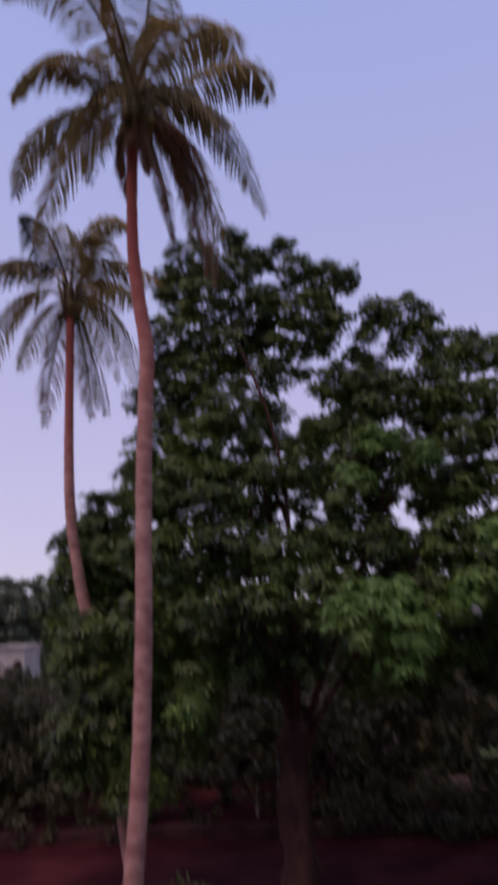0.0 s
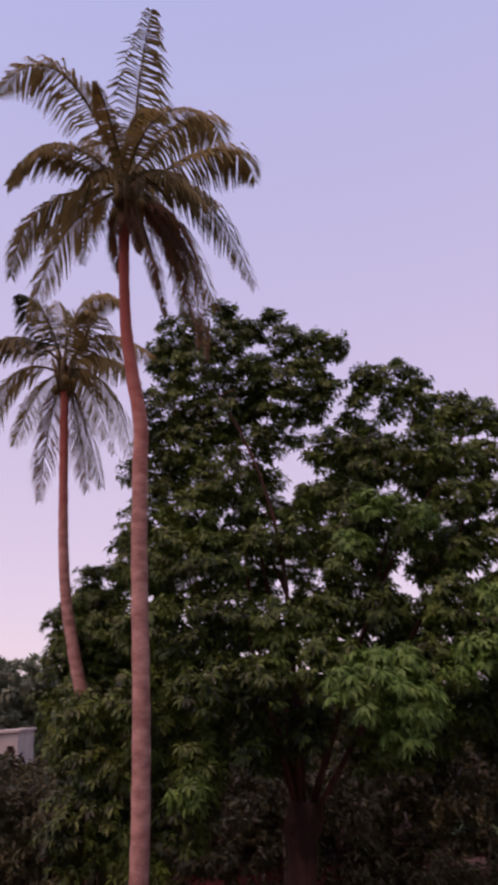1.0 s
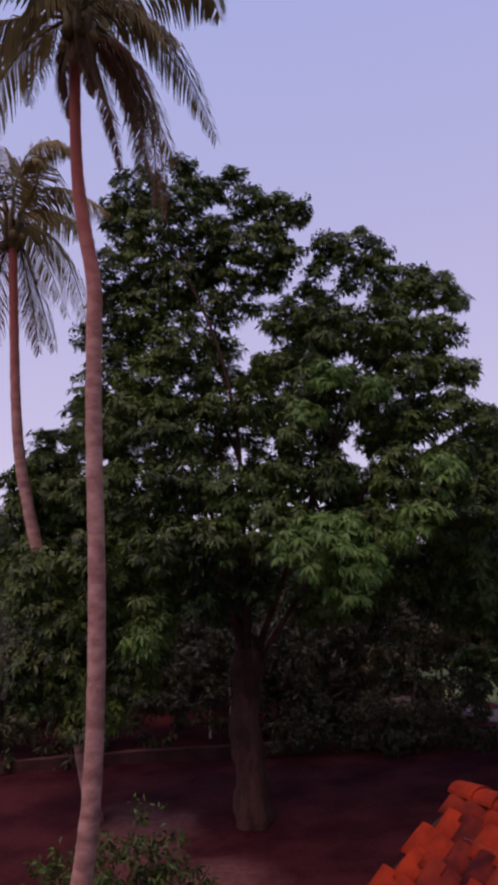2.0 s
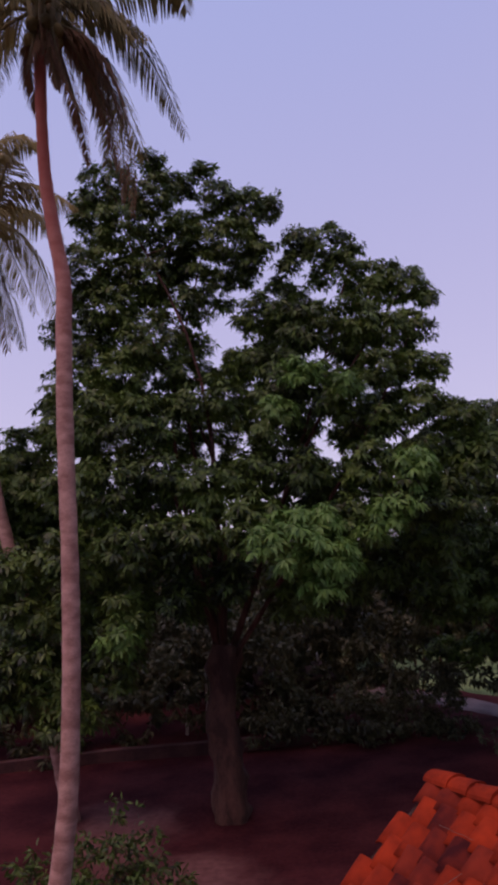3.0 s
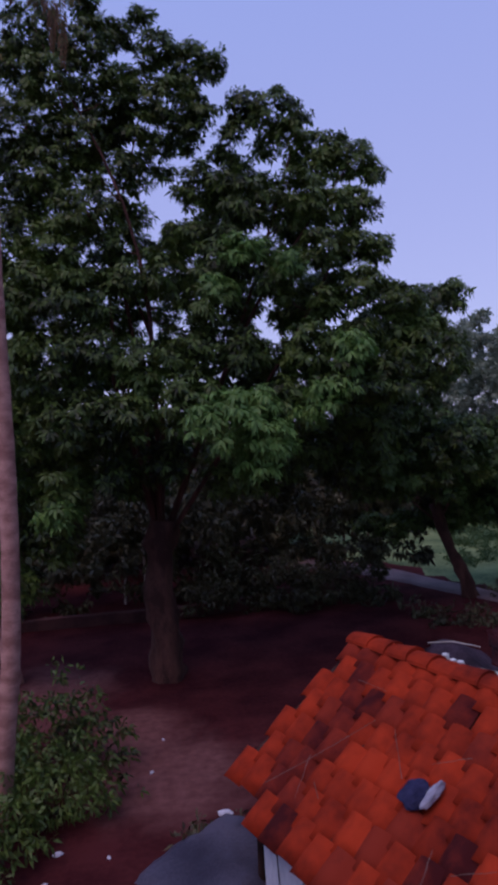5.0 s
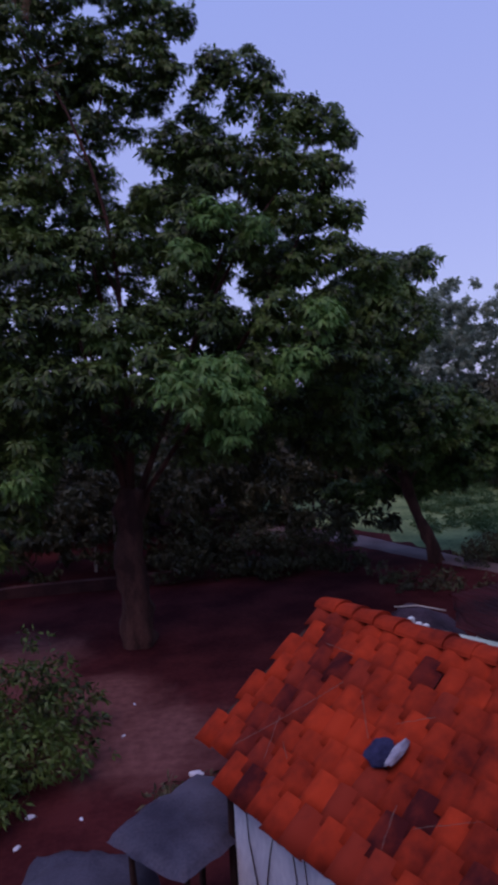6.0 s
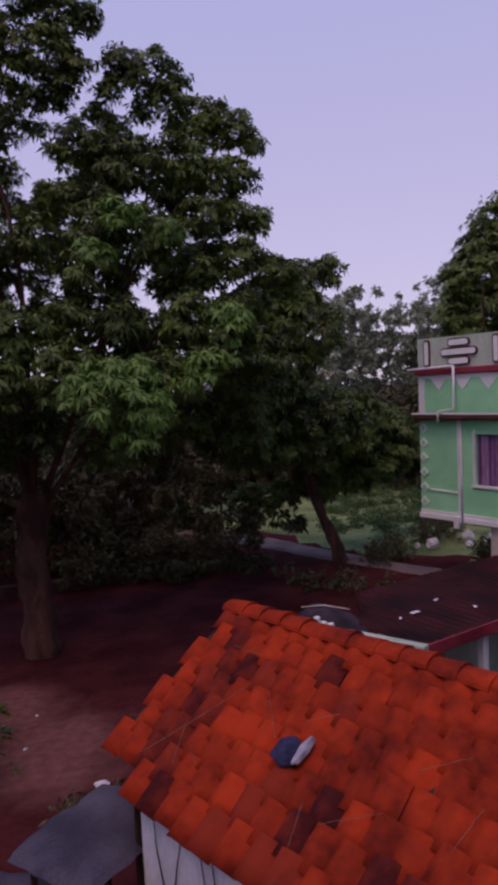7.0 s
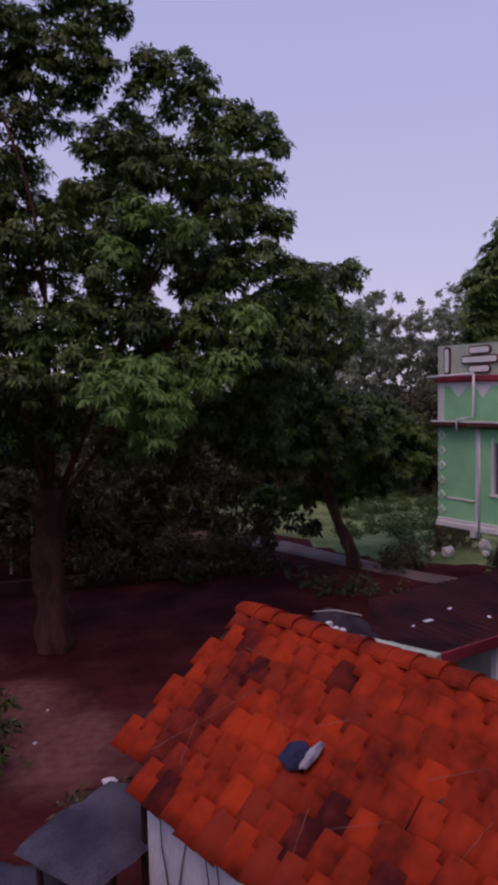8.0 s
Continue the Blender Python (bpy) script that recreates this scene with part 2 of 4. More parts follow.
def smooth_path(ctrl, n):
    """n + 1 points on a Catmull-Rom curve through the control points."""
    c = [Vector(p) for p in ctrl]
    c = [c[0] * 2 - c[1]] + c + [c[-1] * 2 - c[-2]]
    out = []
    for i in range(n + 1):
        s = i / n * (len(c) - 3)
        k = min(int(s), len(c) - 4)
        t = s - k
        a, b, d, e = c[k:k + 4]
        out.append(0.5 * (2 * b + (d - a) * t + (2 * a - 5 * b + 4 * d - e) * t * t + (3 * b - a - 3 * d + e) * t ** 3))
    return out


def quads_mesh(name, q):
    """A mesh of loose four-cornered faces from an (n, 4, 3) array."""
    n = len(q)
    mesh = bpy.data.meshes.new(name)
    mesh.vertices.add(n * 4)
    mesh.vertices.foreach_set("co", np.asarray(q, np.float32).ravel())
    mesh.loops.add(n * 4)
    mesh.loops.foreach_set("vertex_index", np.arange(n * 4, dtype=np.int32))
    mesh.polygons.add(n)
    mesh.polygons.foreach_set("loop_start", np.arange(0, n * 4, 4, dtype=np.int32))
    mesh.update(calc_edges=True)
    return mesh


def leaf_quads(rng, lobes, density, per_tuft, length, width, droop=0.45, airy=0.0, fill=0.55, tuft=0.10, clump=0.17):
    """Lance-shaped leaves in tufts that are spread through round lobes (x, y, z, radius)."""
    all_q = []
    for x, y, z, r in lobes:
        n = max(6, int(density * r * r / 7))
        d = rng.normal(size=(n, 3))
        d /= np.linalg.norm(d, axis=1)[:, None]
        lump = 1 + 0.22 * np.sin(d[:, 0] * 5 + x * 3) * np.cos(d[:, 2] * 6 + z * 2) + 0.16 * np.sin(d[:, 1] * 9 + d[:, 2] * 7 + y)
        rad = r * lump * (fill + (1 - fill) * rng.random(n) ** 0.6)
        hub = np.array((x, y, z)) + d * rad[:, None] * np.array((1.08, 1.0, 0.92))
        if airy:
            w = np.sin(hub[:, 0] * 2.3 + 1.1 * hub[:, 2]) + np.sin(hub[:, 2] * 2.9 - 0.7 * hub[:, 1]) + np.sin(hub[:, 1] * 2.1 + hub[:, 0] * 1.3 + 2)
            hub, d = hub[w > airy], d[w > airy]
        size = clump * (0.6 + 0.8 * rng.random((len(hub), 1)))
        c = np.repeat(hub, 7, 0) + rng.normal(size=(len(hub) * 7, 3)) * np.repeat(size, 7, 0) * np.array((1.0, 1.0, 0.6))
        d = np.repeat(d, 7, 0)
        m = len(c)
        base = np.repeat(c, per_tuft, 0)
        out = np.repeat(d, per_tuft, 0)
        way = rng.normal(size=(m * per_tuft, 3)) + out * 0.7
        way[:, 2] -= droop * (1 + rng.random(m * per_tuft))
        way /= np.linalg.norm(way, axis=1)[:, None]
        base = base + way * tuft * rng.random((m * per_tuft, 1))
        side = np.cross(way, rng.normal(size=way.shape))
        side /= np.linalg.norm(side, axis=1)[:, None] + 1e-9
        bend = np.cross(side, way)
        ln = length * (0.6 + 0.7 * rng.random((m * per_tuft, 1)))
        wd = width * (0.7 + 0.6 * rng.random((m * per_tuft, 1)))
        mid = base + way * ln * 0.45 + bend * ln * 0.06
        tip = base + way * ln
        tip[:, 2] -= ln[:, 0] * 0.15
        all_q.append(np.stack([base, mid + side * wd * 0.5, tip, mid - side * wd * 0.5], 1))
    return np.concatenate(all_q)


def spray_quads(rng, lobes, density, length, width, clump=0.32, rosettes=6, leaves=11, droop=0.5, fill=0.45):
    """Whorls of lance-shaped leaves on twig tips, gathered in drooping clumps that are spread over round lobes (x, y, z, radius)."""
    all_q = []
    for x, y, z, r in lobes:
        n = max(3, int(density * r * r))
        k = np.arange(n) + 0.5
        pz, az = 1 - 2 * k / n, k * 2.39996 + rng.random() * 6.3
        pr = np.sqrt(1 - pz * pz)
        out = np.stack([pr * np.cos(az), pr * np.sin(az), pz], 1) + rng.normal(size=(n, 3)) * 0.22
        out /= np.linalg.norm(out, axis=1)[:, None]
        reach = max(0.12, r - 0.5 * clump)      # the clumps themselves fill up the rest
        hub = np.array((x, y, z)) + out * (reach * (fill + (1 - fill) * rng.random(n) ** 0.5))[:, None] * np.array((1.05, 1.0, 0.95))
        size = clump * (0.55 + 0.8 * rng.random((n, 1)))
        out, hub, size = np.repeat(out, rosettes, 0), np.repeat(hub, rosettes, 0), np.repeat(size, rosettes, 0)
        m = n * rosettes
        off = rng.normal(size=(m, 3))
        off /= np.linalg.norm(off, axis=1)[:, None]
        off[:, 2] = np.abs(off[:, 2]) * 0.75 - 0.2
        tipp = hub + off * size * rng.random((m, 1)) ** 0.4
        axis = off * 0.6 + out * 0.5 + np.array((0, 0, 0.55)) + rng.normal(size=(m, 3)) * 0.2
        axis /= np.linalg.norm(axis, axis=1)[:, None]
        t1 = np.cross(axis, np.array((0.3, 0.9, 0.1)))
        t1 /= np.linalg.norm(t1, axis=1)[:, None]
        t2 = np.cross(axis, t1)
        axis, t1, t2, tipp = (np.repeat(a, leaves, 0) for a in (axis, t1, t2, tipp))
        w = m * leaves
        a = np.tile(np.arange(leaves) * 2.4, m) + rng.random(w) * 0.7
        th = np.radians(45 + 60 * rng.random(w))
        way = axis * np.cos(th)[:, None] + (t1 * np.cos(a)[:, None] + t2 * np.sin(a)[:, None]) * np.sin(th)[:, None]
        way[:, 2] -= droop * (0.4 + rng.random(w))
        way /= np.linalg.norm(way, axis=1)[:, None]
        side = np.cross(way, axis + rng.normal(size=(w, 3)) * 0.25)
        side /= np.linalg.norm(side, axis=1)[:, None] + 1e-9
        ln, wd = length * (0.65 + 0.6 * rng.random((w, 1))), width * (0.7 + 0.6 * rng.random((w, 1)))
        base = tipp + way * 0.02
        mid = base + way * ln * 0.5
        tip = base + way * ln
        tip[:, 2] -= ln[:, 0] * 0.22
        all_q.append(np.stack([base, mid + side * wd * 0.5, tip, mid - side * wd * 0.5], 1))
    return np.concatenate(all_q)


# ---------------- ground ----------------
def ground_height(x, y):
    r = math.hypot(x - 3, y - 18)
    k = max(0.0, 1 - r / 70)
    return k * (0.10 * noise.noise(Vector((x * 0.25, y * 0.25, 0))) + 0.04 * noise.noise(Vector((x * 0.9, y * 0.9, 3))))


bm = bmesh.new()
rings, seg = [], 120
for i in range(100):
    rad = 0.5 + i * 0.5 if i < 70 else 35.5 * 1.17 ** (i - 70)
    rings.append([bm.verts.new((3 + rad * math.cos(2 * math.pi * k / seg), 18 + rad * math.sin(2 * math.pi * k / seg), 0)) for k in range(seg)])
for ring in rings:
    for v in ring:
        v.co.z = ground_height(v.co.x, v.co.y)
for a, b in zip(rings, rings[1:]):
    for k in range(seg):
        bm.faces.new((a[k], a[(k + 1) % seg], b[(k + 1) % seg], b[k]))
bm.faces.new(rings[0])
tagged(part("ground", bm, M_SOIL, smooth=True), "bare red-brown earth yard under the trees", "ground", kind="structure")


def sheet(name, material, outline, z, label, category, rows=24, lift=0.0):
    """A sheet laid over the ground between two edges, each a smooth line of points."""
    left, right = smooth_path([(*p, 0) for p in outline[0]], rows), smooth_path([(*p, 0) for p in outline[1]], rows)
    bm, grid = bmesh.new(), []
    for a, b in zip(left, right):
        row = []
        for k in range(9):
            p = a.lerp(b, k / 8)
            jit = 0.18 * noise.noise(Vector((p.x, p.y, k))) if k in (0, 8) else 0
            row.append(bm.verts.new((p.x + jit, p.y + jit, ground_height(p.x, p.y) + (z if 0 < k < 8 else -0.03) + lift * math.sin(math.pi * k / 8))))
        grid.append(row)
    for a, b in zip(grid, grid[1:]):
        for k in range(8):
            bm.faces.new((a[k], a[k + 1], b[k + 1], b[k]))
    return tagged(part(name, bm, material, smooth=True), label, category, kind="structure")


sheet("field", M_FIELD, ([(7, 34.6), (10.4, 29.9), (12.5, 25.2), (13.3, 22.8), (15.8, 18.8), (30, 8), (60, -4)], [(8, 52), (14, 50), (22, 46), (32, 40), (42, 36), (60, 30), (90, 22)]), 0.05, "open green grass field behind the road", "field")
sheet("road", M_ROAD, ([(4, 35.0), (9.3, 28.9), (11.3, 24.6), (12.5, 21.9), (14.6, 18.3), (16.4, 15)], [(5, 36.6), (10.6, 30.0), (12.6, 25.3), (13.4, 22.9), (15.3, 19.2), (17.4, 15.6)]), 0.06, "narrow pale worn concrete village road", "road")


# ---------------- trees ----------------
def broad_tree(label, base, trunk, limbs, lobes, leaf_material, seed, density, leaf, width, clump=0.32, leaves=11, bark=M_BARK):
    """A tree: trunk as (height control points, radii), limbs from a fork to lobe numbers, leaves in lobes."""
    r = np.random.default_rng(seed)
    root = thing("tree", base, label, "tree")
    inv = Matrix.Translation(-Vector(base))
    pts = smooth_path(trunk[0], 16)
    rad = [np.interp(i / 16, np.linspace(0, 1, len(trunk[1])), trunk[1]) for i in range(17)]
    bm = add_tube(bmesh.new(), pts, rad, 14, 0.5, seed)
    bm.transform(inv)
    part("trunk", bm, bark, root, smooth=True)
    fork = pts[-2]
    for k in limbs:
        x, y, z, lr = lobes[k]
        end = Vector((x, y, z))
        mid = fork.lerp(end, 0.5) + Vector((r.normal() * 0.5, r.normal() * 0.5, 0.5))
        path = smooth_path([fork + Vector((0, 0, -0.4)), mid, end], 10)
        r0 = trunk[1][-1] * 0.22
        bm = add_tube(bmesh.new(), path, [r0 + (0.02 - r0) * (i / 10) ** 0.6 for i in range(11)], 8, 0.4, k)
        for j in range(5):
            s = path[4 + j]
            tip = s + Vector(np.clip(r.normal(size=3), -1, 1)) * (0.35 + 0.2 * lr) + Vector((0, 0, 0.3))
            add_tube(bm, smooth_path([s, s.lerp(tip, 0.5) + Vector(r.normal(size=3)) * 0.12, tip], 4), [0.022, 0.018, 0.014, 0.010, 0.005], 5)
        bm.transform(inv)
        part("limb", bm, bark, root, smooth=True)
    q = spray_quads(r, lobes, density, leaf, width, clump, leaves=leaves) - np.array(base)
    link("crown", quads_mesh("crown", q), leaf_material, root)
    return root


CROWN_PEAK = [
    (-0.3, 18.8, 17.8, 0.49), (-1.5, 18.8, 17.1, 0.84), (-0.2, 18.6, 16.7, 0.77), (-2.0, 19.0, 16.2, 0.73), (-1.1, 18.6, 15.7, 1.0), (0.2, 18.8, 15.6, 0.71), (-2.2, 19.0, 16.8, 0.44), (1.6, 19.0, 16.8, 0.7),
    (2.4, 18.8, 16.3, 0.77), (3.0, 18.6, 16.3, 0.48), (1.9, 18.8, 15.4, 0.84), (1.0, 19.0, 14.9, 0.75), (2.7, 18.8, 15.1, 0.5)]
CROWN_LEFT = [
    (-1.9, 18.6, 14.6, 0.98), (-0.6, 18.6, 14.2, 0.89), (0.2, 18.6, 13.5, 0.72), (-1.6, 18.4, 13.3, 0.87), (-0.5, 18.2, 12.3, 0.92), (-2.1, 18.8, 12.3, 0.56), (-2.6, 18.8, 11.6, 0.79), (-1.3, 18.2, 11.4, 0.91),
    (0.2, 18.2, 11.5, 0.68), (-3.0, 19.0, 11.1, 0.56), (0.4, 18.4, 12.5, 0.34)]
CROWN_RIGHT = [
    (3.8, 18.6, 15.2, 0.59), (4.6, 18.4, 14.9, 0.8), (5.1, 18.2, 14.3, 0.66), (5.9, 18.2, 13.9, 0.66), (6.5, 18.0, 13.5, 0.69), (7.0, 17.8, 13.2, 0.46), (3.5, 18.6, 14.5, 0.43), (5.5, 18.0, 13.2, 0.56),
    (6.6, 17.8, 12.3, 0.64), (7.0, 17.6, 11.1, 0.53), (6.3, 17.6, 11.2, 0.65)]
CROWN_FRONT = [
    (2.5, 18.0, 12.8, 0.77), (3.5, 17.6, 12.4, 0.94), (4.8, 17.4, 12.3, 0.84), (5.8, 17.6, 12.2, 0.7), (2.2, 17.8, 11.6, 0.63), (2.8, 17.0, 10.7, 0.93), (4.0, 16.8, 10.4, 0.86), (5.2, 17.0, 10.9, 0.74),
    (6.3, 17.2, 10.0, 0.72), (5.3, 17.0, 9.6, 0.53), (7.4, 17.5, 9.7, 0.75), (8.2, 17.8, 9.1, 0.67), (1.3, 17.4, 10.5, 0.72), (0.3, 17.4, 10.3, 0.57), (-0.7, 17.2, 10.0, 0.92), (-1.8, 17.6, 10.1, 0.9),
    (-2.8, 18.4, 10.0, 0.84), (-3.9, 19.0, 9.7, 0.95), (-4.5, 19.3, 9.3, 0.81)]
CROWN_BODY = [
    (2.4, 16.6, 9.6, 0.66), (3.0, 16.4, 8.4, 0.7), (4.6, 16.4, 8.4, 0.83), (5.9, 16.8, 8.5, 0.8), (5.2, 16.2, 7.5, 0.83), (6.6, 16.8, 7.6, 0.85), (7.7, 17.5, 8.5, 0.74), (1.9, 16.8, 8.6, 0.63),
    (0.8, 16.6, 8.1, 0.86), (-0.4, 16.8, 8.6, 0.75), (-1.6, 16.8, 8.3, 0.96), (-2.6, 17.8, 8.5, 0.88), (-3.8, 18.8, 8.4, 1.09), (-4.8, 19.2, 8.0, 0.96), (1.6, 16.0, 7.2, 0.81), (0.2, 16.4, 7.0, 0.86),
    (-1.1, 16.6, 7.0, 0.94), (-2.6, 17.6, 6.8, 1.01), (-4.1, 18.8, 6.9, 1.09), (3.9, 16.4, 7.3, 0.63)]
CROWN_HEM = [
    (-1.4, 17.2, 5.3, 0.73), (-0.1, 17.4, 5.5, 0.7), (-2.8, 18.4, 5.3, 0.87), (-4.3, 19.0, 5.2, 1.04), (-5.0, 19.2, 6.7, 0.96), (1.1, 17.4, 5.9, 0.7), (2.8, 18.5, 5.2, 0.76), (6.7, 18.0, 6.6, 0.93),
    (5.2, 18.5, 6.0, 0.85), (-3.4, 18.9, 3.9, 1.0), (-3.0, 18.7, 2.8, 0.9), (-4.6, 19.2, 3.6, 1.0), (-1.9, 18.6, 4.0, 0.8)]
CROWN_SKIRT = [(-4.2, 18.7, 6.5, 0.77), (-3.9, 18.7, 5.4, 0.8), (-4.9, 19.0, 6.0, 0.73), (-4.3, 18.9, 4.3, 0.91)]
CROWN_BACK = [
    (-3.0, 21.0, 10.8, 1.22), (6.1, 20.5, 10.4, 1.05), (2.9, 21.0, 8.3, 1.55), (5.3, 21.0, 7.7, 1.58), (7.5, 21.0, 7.5, 1.62), (-0.1, 21.0, 7.5, 1.53), (-2.5, 21.0, 8.1, 1.54), (0.7, 21.0, 5.9, 1.53),
    (4.1, 21.0, 5.7, 1.56), (7.3, 21.0, 5.8, 1.44), (-1.8, 21.0, 5.9, 1.53), (-4.2, 21.5, 7.4, 1.59), (-4.2, 21.5, 5.8, 1.59), (3.6, 20.0, 13.1, 0.95), (5.4, 20.0, 12.5, 0.96), (-1.5, 20.5, 11.0, 1.02),
    (3.2, 20.5, 11.0, 0.86), (-5.0, 21.0, 8.9, 1.05), (8.0, 20.0, 9.2, 1.05)]
CROWN_INNER = [(2.1, 19.4, 14.5, 0.65), (3.2, 19.2, 14.1, 0.44), (4.4, 19.0, 14.1, 0.44), (5.2, 18.8, 13.8, 0.4), (0.9, 19.4, 13.9, 0.5), (1.8, 19.2, 11.5, 0.58), (1.0, 19.2, 11.4, 0.58), (-0.1, 19.6, 11.1, 0.81), (0.9, 19.6, 10.2, 0.81), (2.0, 19.4, 10.3, 0.74), (0.2, 19.8, 9.7, 0.81), (1.5, 19.8, 9.2, 0.74), (3.6, 19.2, 10.1, 0.7), (4.0, 19.6, 8.5, 0.81), (5.0, 19.4, 9.5, 0.65), (4.9, 18.6, 10.0, 0.63), (-3.0, 19.6, 13.1, 0.67), (2.9, 19.0, 12.1, 0.65)]
CROWN_INNER += [(-2.4, 19.4, 9.6, 0.7), (-1.3, 19.4, 9.5, 0.7), (-0.4, 19.4, 9.6, 0.63), (2.6, 19.4, 9.5, 0.64), (3.4, 19.4, 9.4, 0.58), (5.4, 19.0, 9.7, 0.55), (-1.8, 19.6, 11.3, 0.65), (0.7, 19.4, 15.4, 0.59), (0.2, 19.4, 14.7, 0.61), (-2.6, 19.4, 14.0, 0.57), (3.6, 19.0, 13.7, 0.5), (6.2, 18.6, 10.6, 0.55)]
CROWN_INNER += [(4.7, 19.0, 9.7, 0.48), (3.8, 19.0, 9.8, 0.41), (1.6, 19.6, 13.7, 0.37)]
CROWN_INNER += [(0.7, 18.9, 12.3, 0.57), (1.7, 18.7, 11.8, 0.5), (0.9, 19.0, 13.2, 0.36), (2.2, 18.8, 12.9, 0.29), (0.5, 19.2, 17.3, 0.64), (0.8, 19.2, 16.1, 0.62), (1.2, 19.2, 17.8, 0.43), (-1.4, 19.0, 13.3, 0.55), (-0.9, 19.0, 12.0, 0.61), (-1.9, 19.2, 12.8, 0.62), (0.3, 19.2, 14.7, 0.57), (1.4, 19.2, 14.3, 0.44), (2.4, 19.0, 14.7, 0.44), (-0.5, 19.0, 13.8, 0.56)]
# a fresh clump, then sprays where light is put into the leaf colour
YOUNG_AND_LIT = [
    (2.3, 15.2, 6.8, 0.87), (3.1, 15.2, 6.3, 0.7), (3.0, 15.3, 5.7, 0.43), (3.5, 15.2, 6.4, 0.38), (3.1, 15.3, 7.1, 0.5), (3.1, 16.3, 10.8, 0.55), (5.5, 15.9, 8.3, 0.61), (4.8, 15.7, 7.3, 0.56), (4.3, 15.8, 6.8, 0.4),
    (-1.5, 16.8, 4.8, 0.55), (4.1, 16.2, 10.4, 0.47), (2.5, 16.2, 9.9, 0.46)]
MANGO = (0.9, 18.8, 0)
CROWN_FRONT, CROWN_BODY, CROWN_HEM = ([(x * 1.08, y + 1.8, 6.6 + (z - 6.6) * 1.08, r) if x < -3.6 and z > 5 else (x, y, z, r) for x, y, z, r in lobes] for lobes in (CROWN_FRONT, CROWN_BODY, CROWN_HEM))
mango = broad_tree("large old mango tree with dense dark green crown", MANGO, ([(0.9, 18.8, -0.2), (0.85, 18.8, 1.2), (0.8, 18.9, 2.6), (0.95, 18.9, 4.2)], (0.52, 0.38, 0.36, 0.42)),
                   [1, 4, 11, 13, 17, 26, 28, 32], CROWN_PEAK + CROWN_LEFT + CROWN_RIGHT, M_LEAF, 3, 48, 0.18, 0.062, 0.27, 9)
for k, (name, lobes, density, leaf, fill) in enumerate((("crown_front", CROWN_FRONT, 42, 0.20, 0.45), ("crown_body", CROWN_BODY, 40, 0.22, 0.5), ("crown_hem", CROWN_HEM, 34, 0.23, 0.4), ("crown_skirt", CROWN_SKIRT, 34, 0.23, 0.3), ("crown_inner", CROWN_INNER, 36, 0.19, 0.3), ("crown_back", CROWN_BACK, 26, 0.27, 0.3))):
    q = spray_quads(np.random.default_rng(5 + k), lobes, density, leaf, 0.3 * leaf, 0.34, fill=fill) - np.array(MANGO)
    link(name, quads_mesh(name, q), M_LEAF, mango)
q = spray_quads(np.random.default_rng(15), YOUNG_AND_LIT, 46, 0.24, 0.062, 0.30, rosettes=5, leaves=13, droop=0.8, fill=0.5) - np.array(MANGO)
link("young_and_lit_leaves", quads_mesh("young_and_lit_leaves", q), M_LEAF_YOUNG_LIT, mango, "fresh light green leaves, and lit sprays painted in the same lighter green")

SIDE_LOBES = [(10.9, 21.4, 10.5, 0.7), (10.3, 22.2, 10.3, 0.8), (10.2, 21.6, 8.5, 1.3), (9.2, 22.1, 7.6, 1.7), (12.8, 23.4, 5.2, 1.6), (11.0, 22.4, 5.2, 1.8), (8.6, 22.4, 5.0, 1.5), (6.9, 22.6, 5.4, 1.2), (14.6, 24.2, 4.3, 1.6), (13.0, 24, 3.6, 1.2), (11.8, 25, 5.2, 1.9), (9.2, 25.4, 2.5, 0.7), (10.2, 25.0, 2.6, 0.8), (11.2, 24.6, 2.8, 0.8), (12.1, 24.1, 2.9, 0.8), (13.0, 23.7, 3.1, 0.8), (13.8, 23.2, 3.5, 0.7), (8.6, 23.4, 6.6, 1.6), (14.0, 24.6, 4.9, 1.5), (15.6, 25.6, 4.6, 1.4), (15.2, 25.4, 3.4, 1.0)]
broad_tree("leaning broadleaf tree with spreading dark crown beside the road", (12.0, 23.2, 0), ([(12.0, 23.2, -0.1), (11.8, 23.3, 0.9), (11.4, 23.5, 1.9), (11.0, 23.6, 3.4)], (0.30, 0.22, 0.18, 0.2)),
           [0, 2, 4, 7, 8], SIDE_LOBES, M_LEAF, 11, 30, 0.24, 0.072, 0.36)


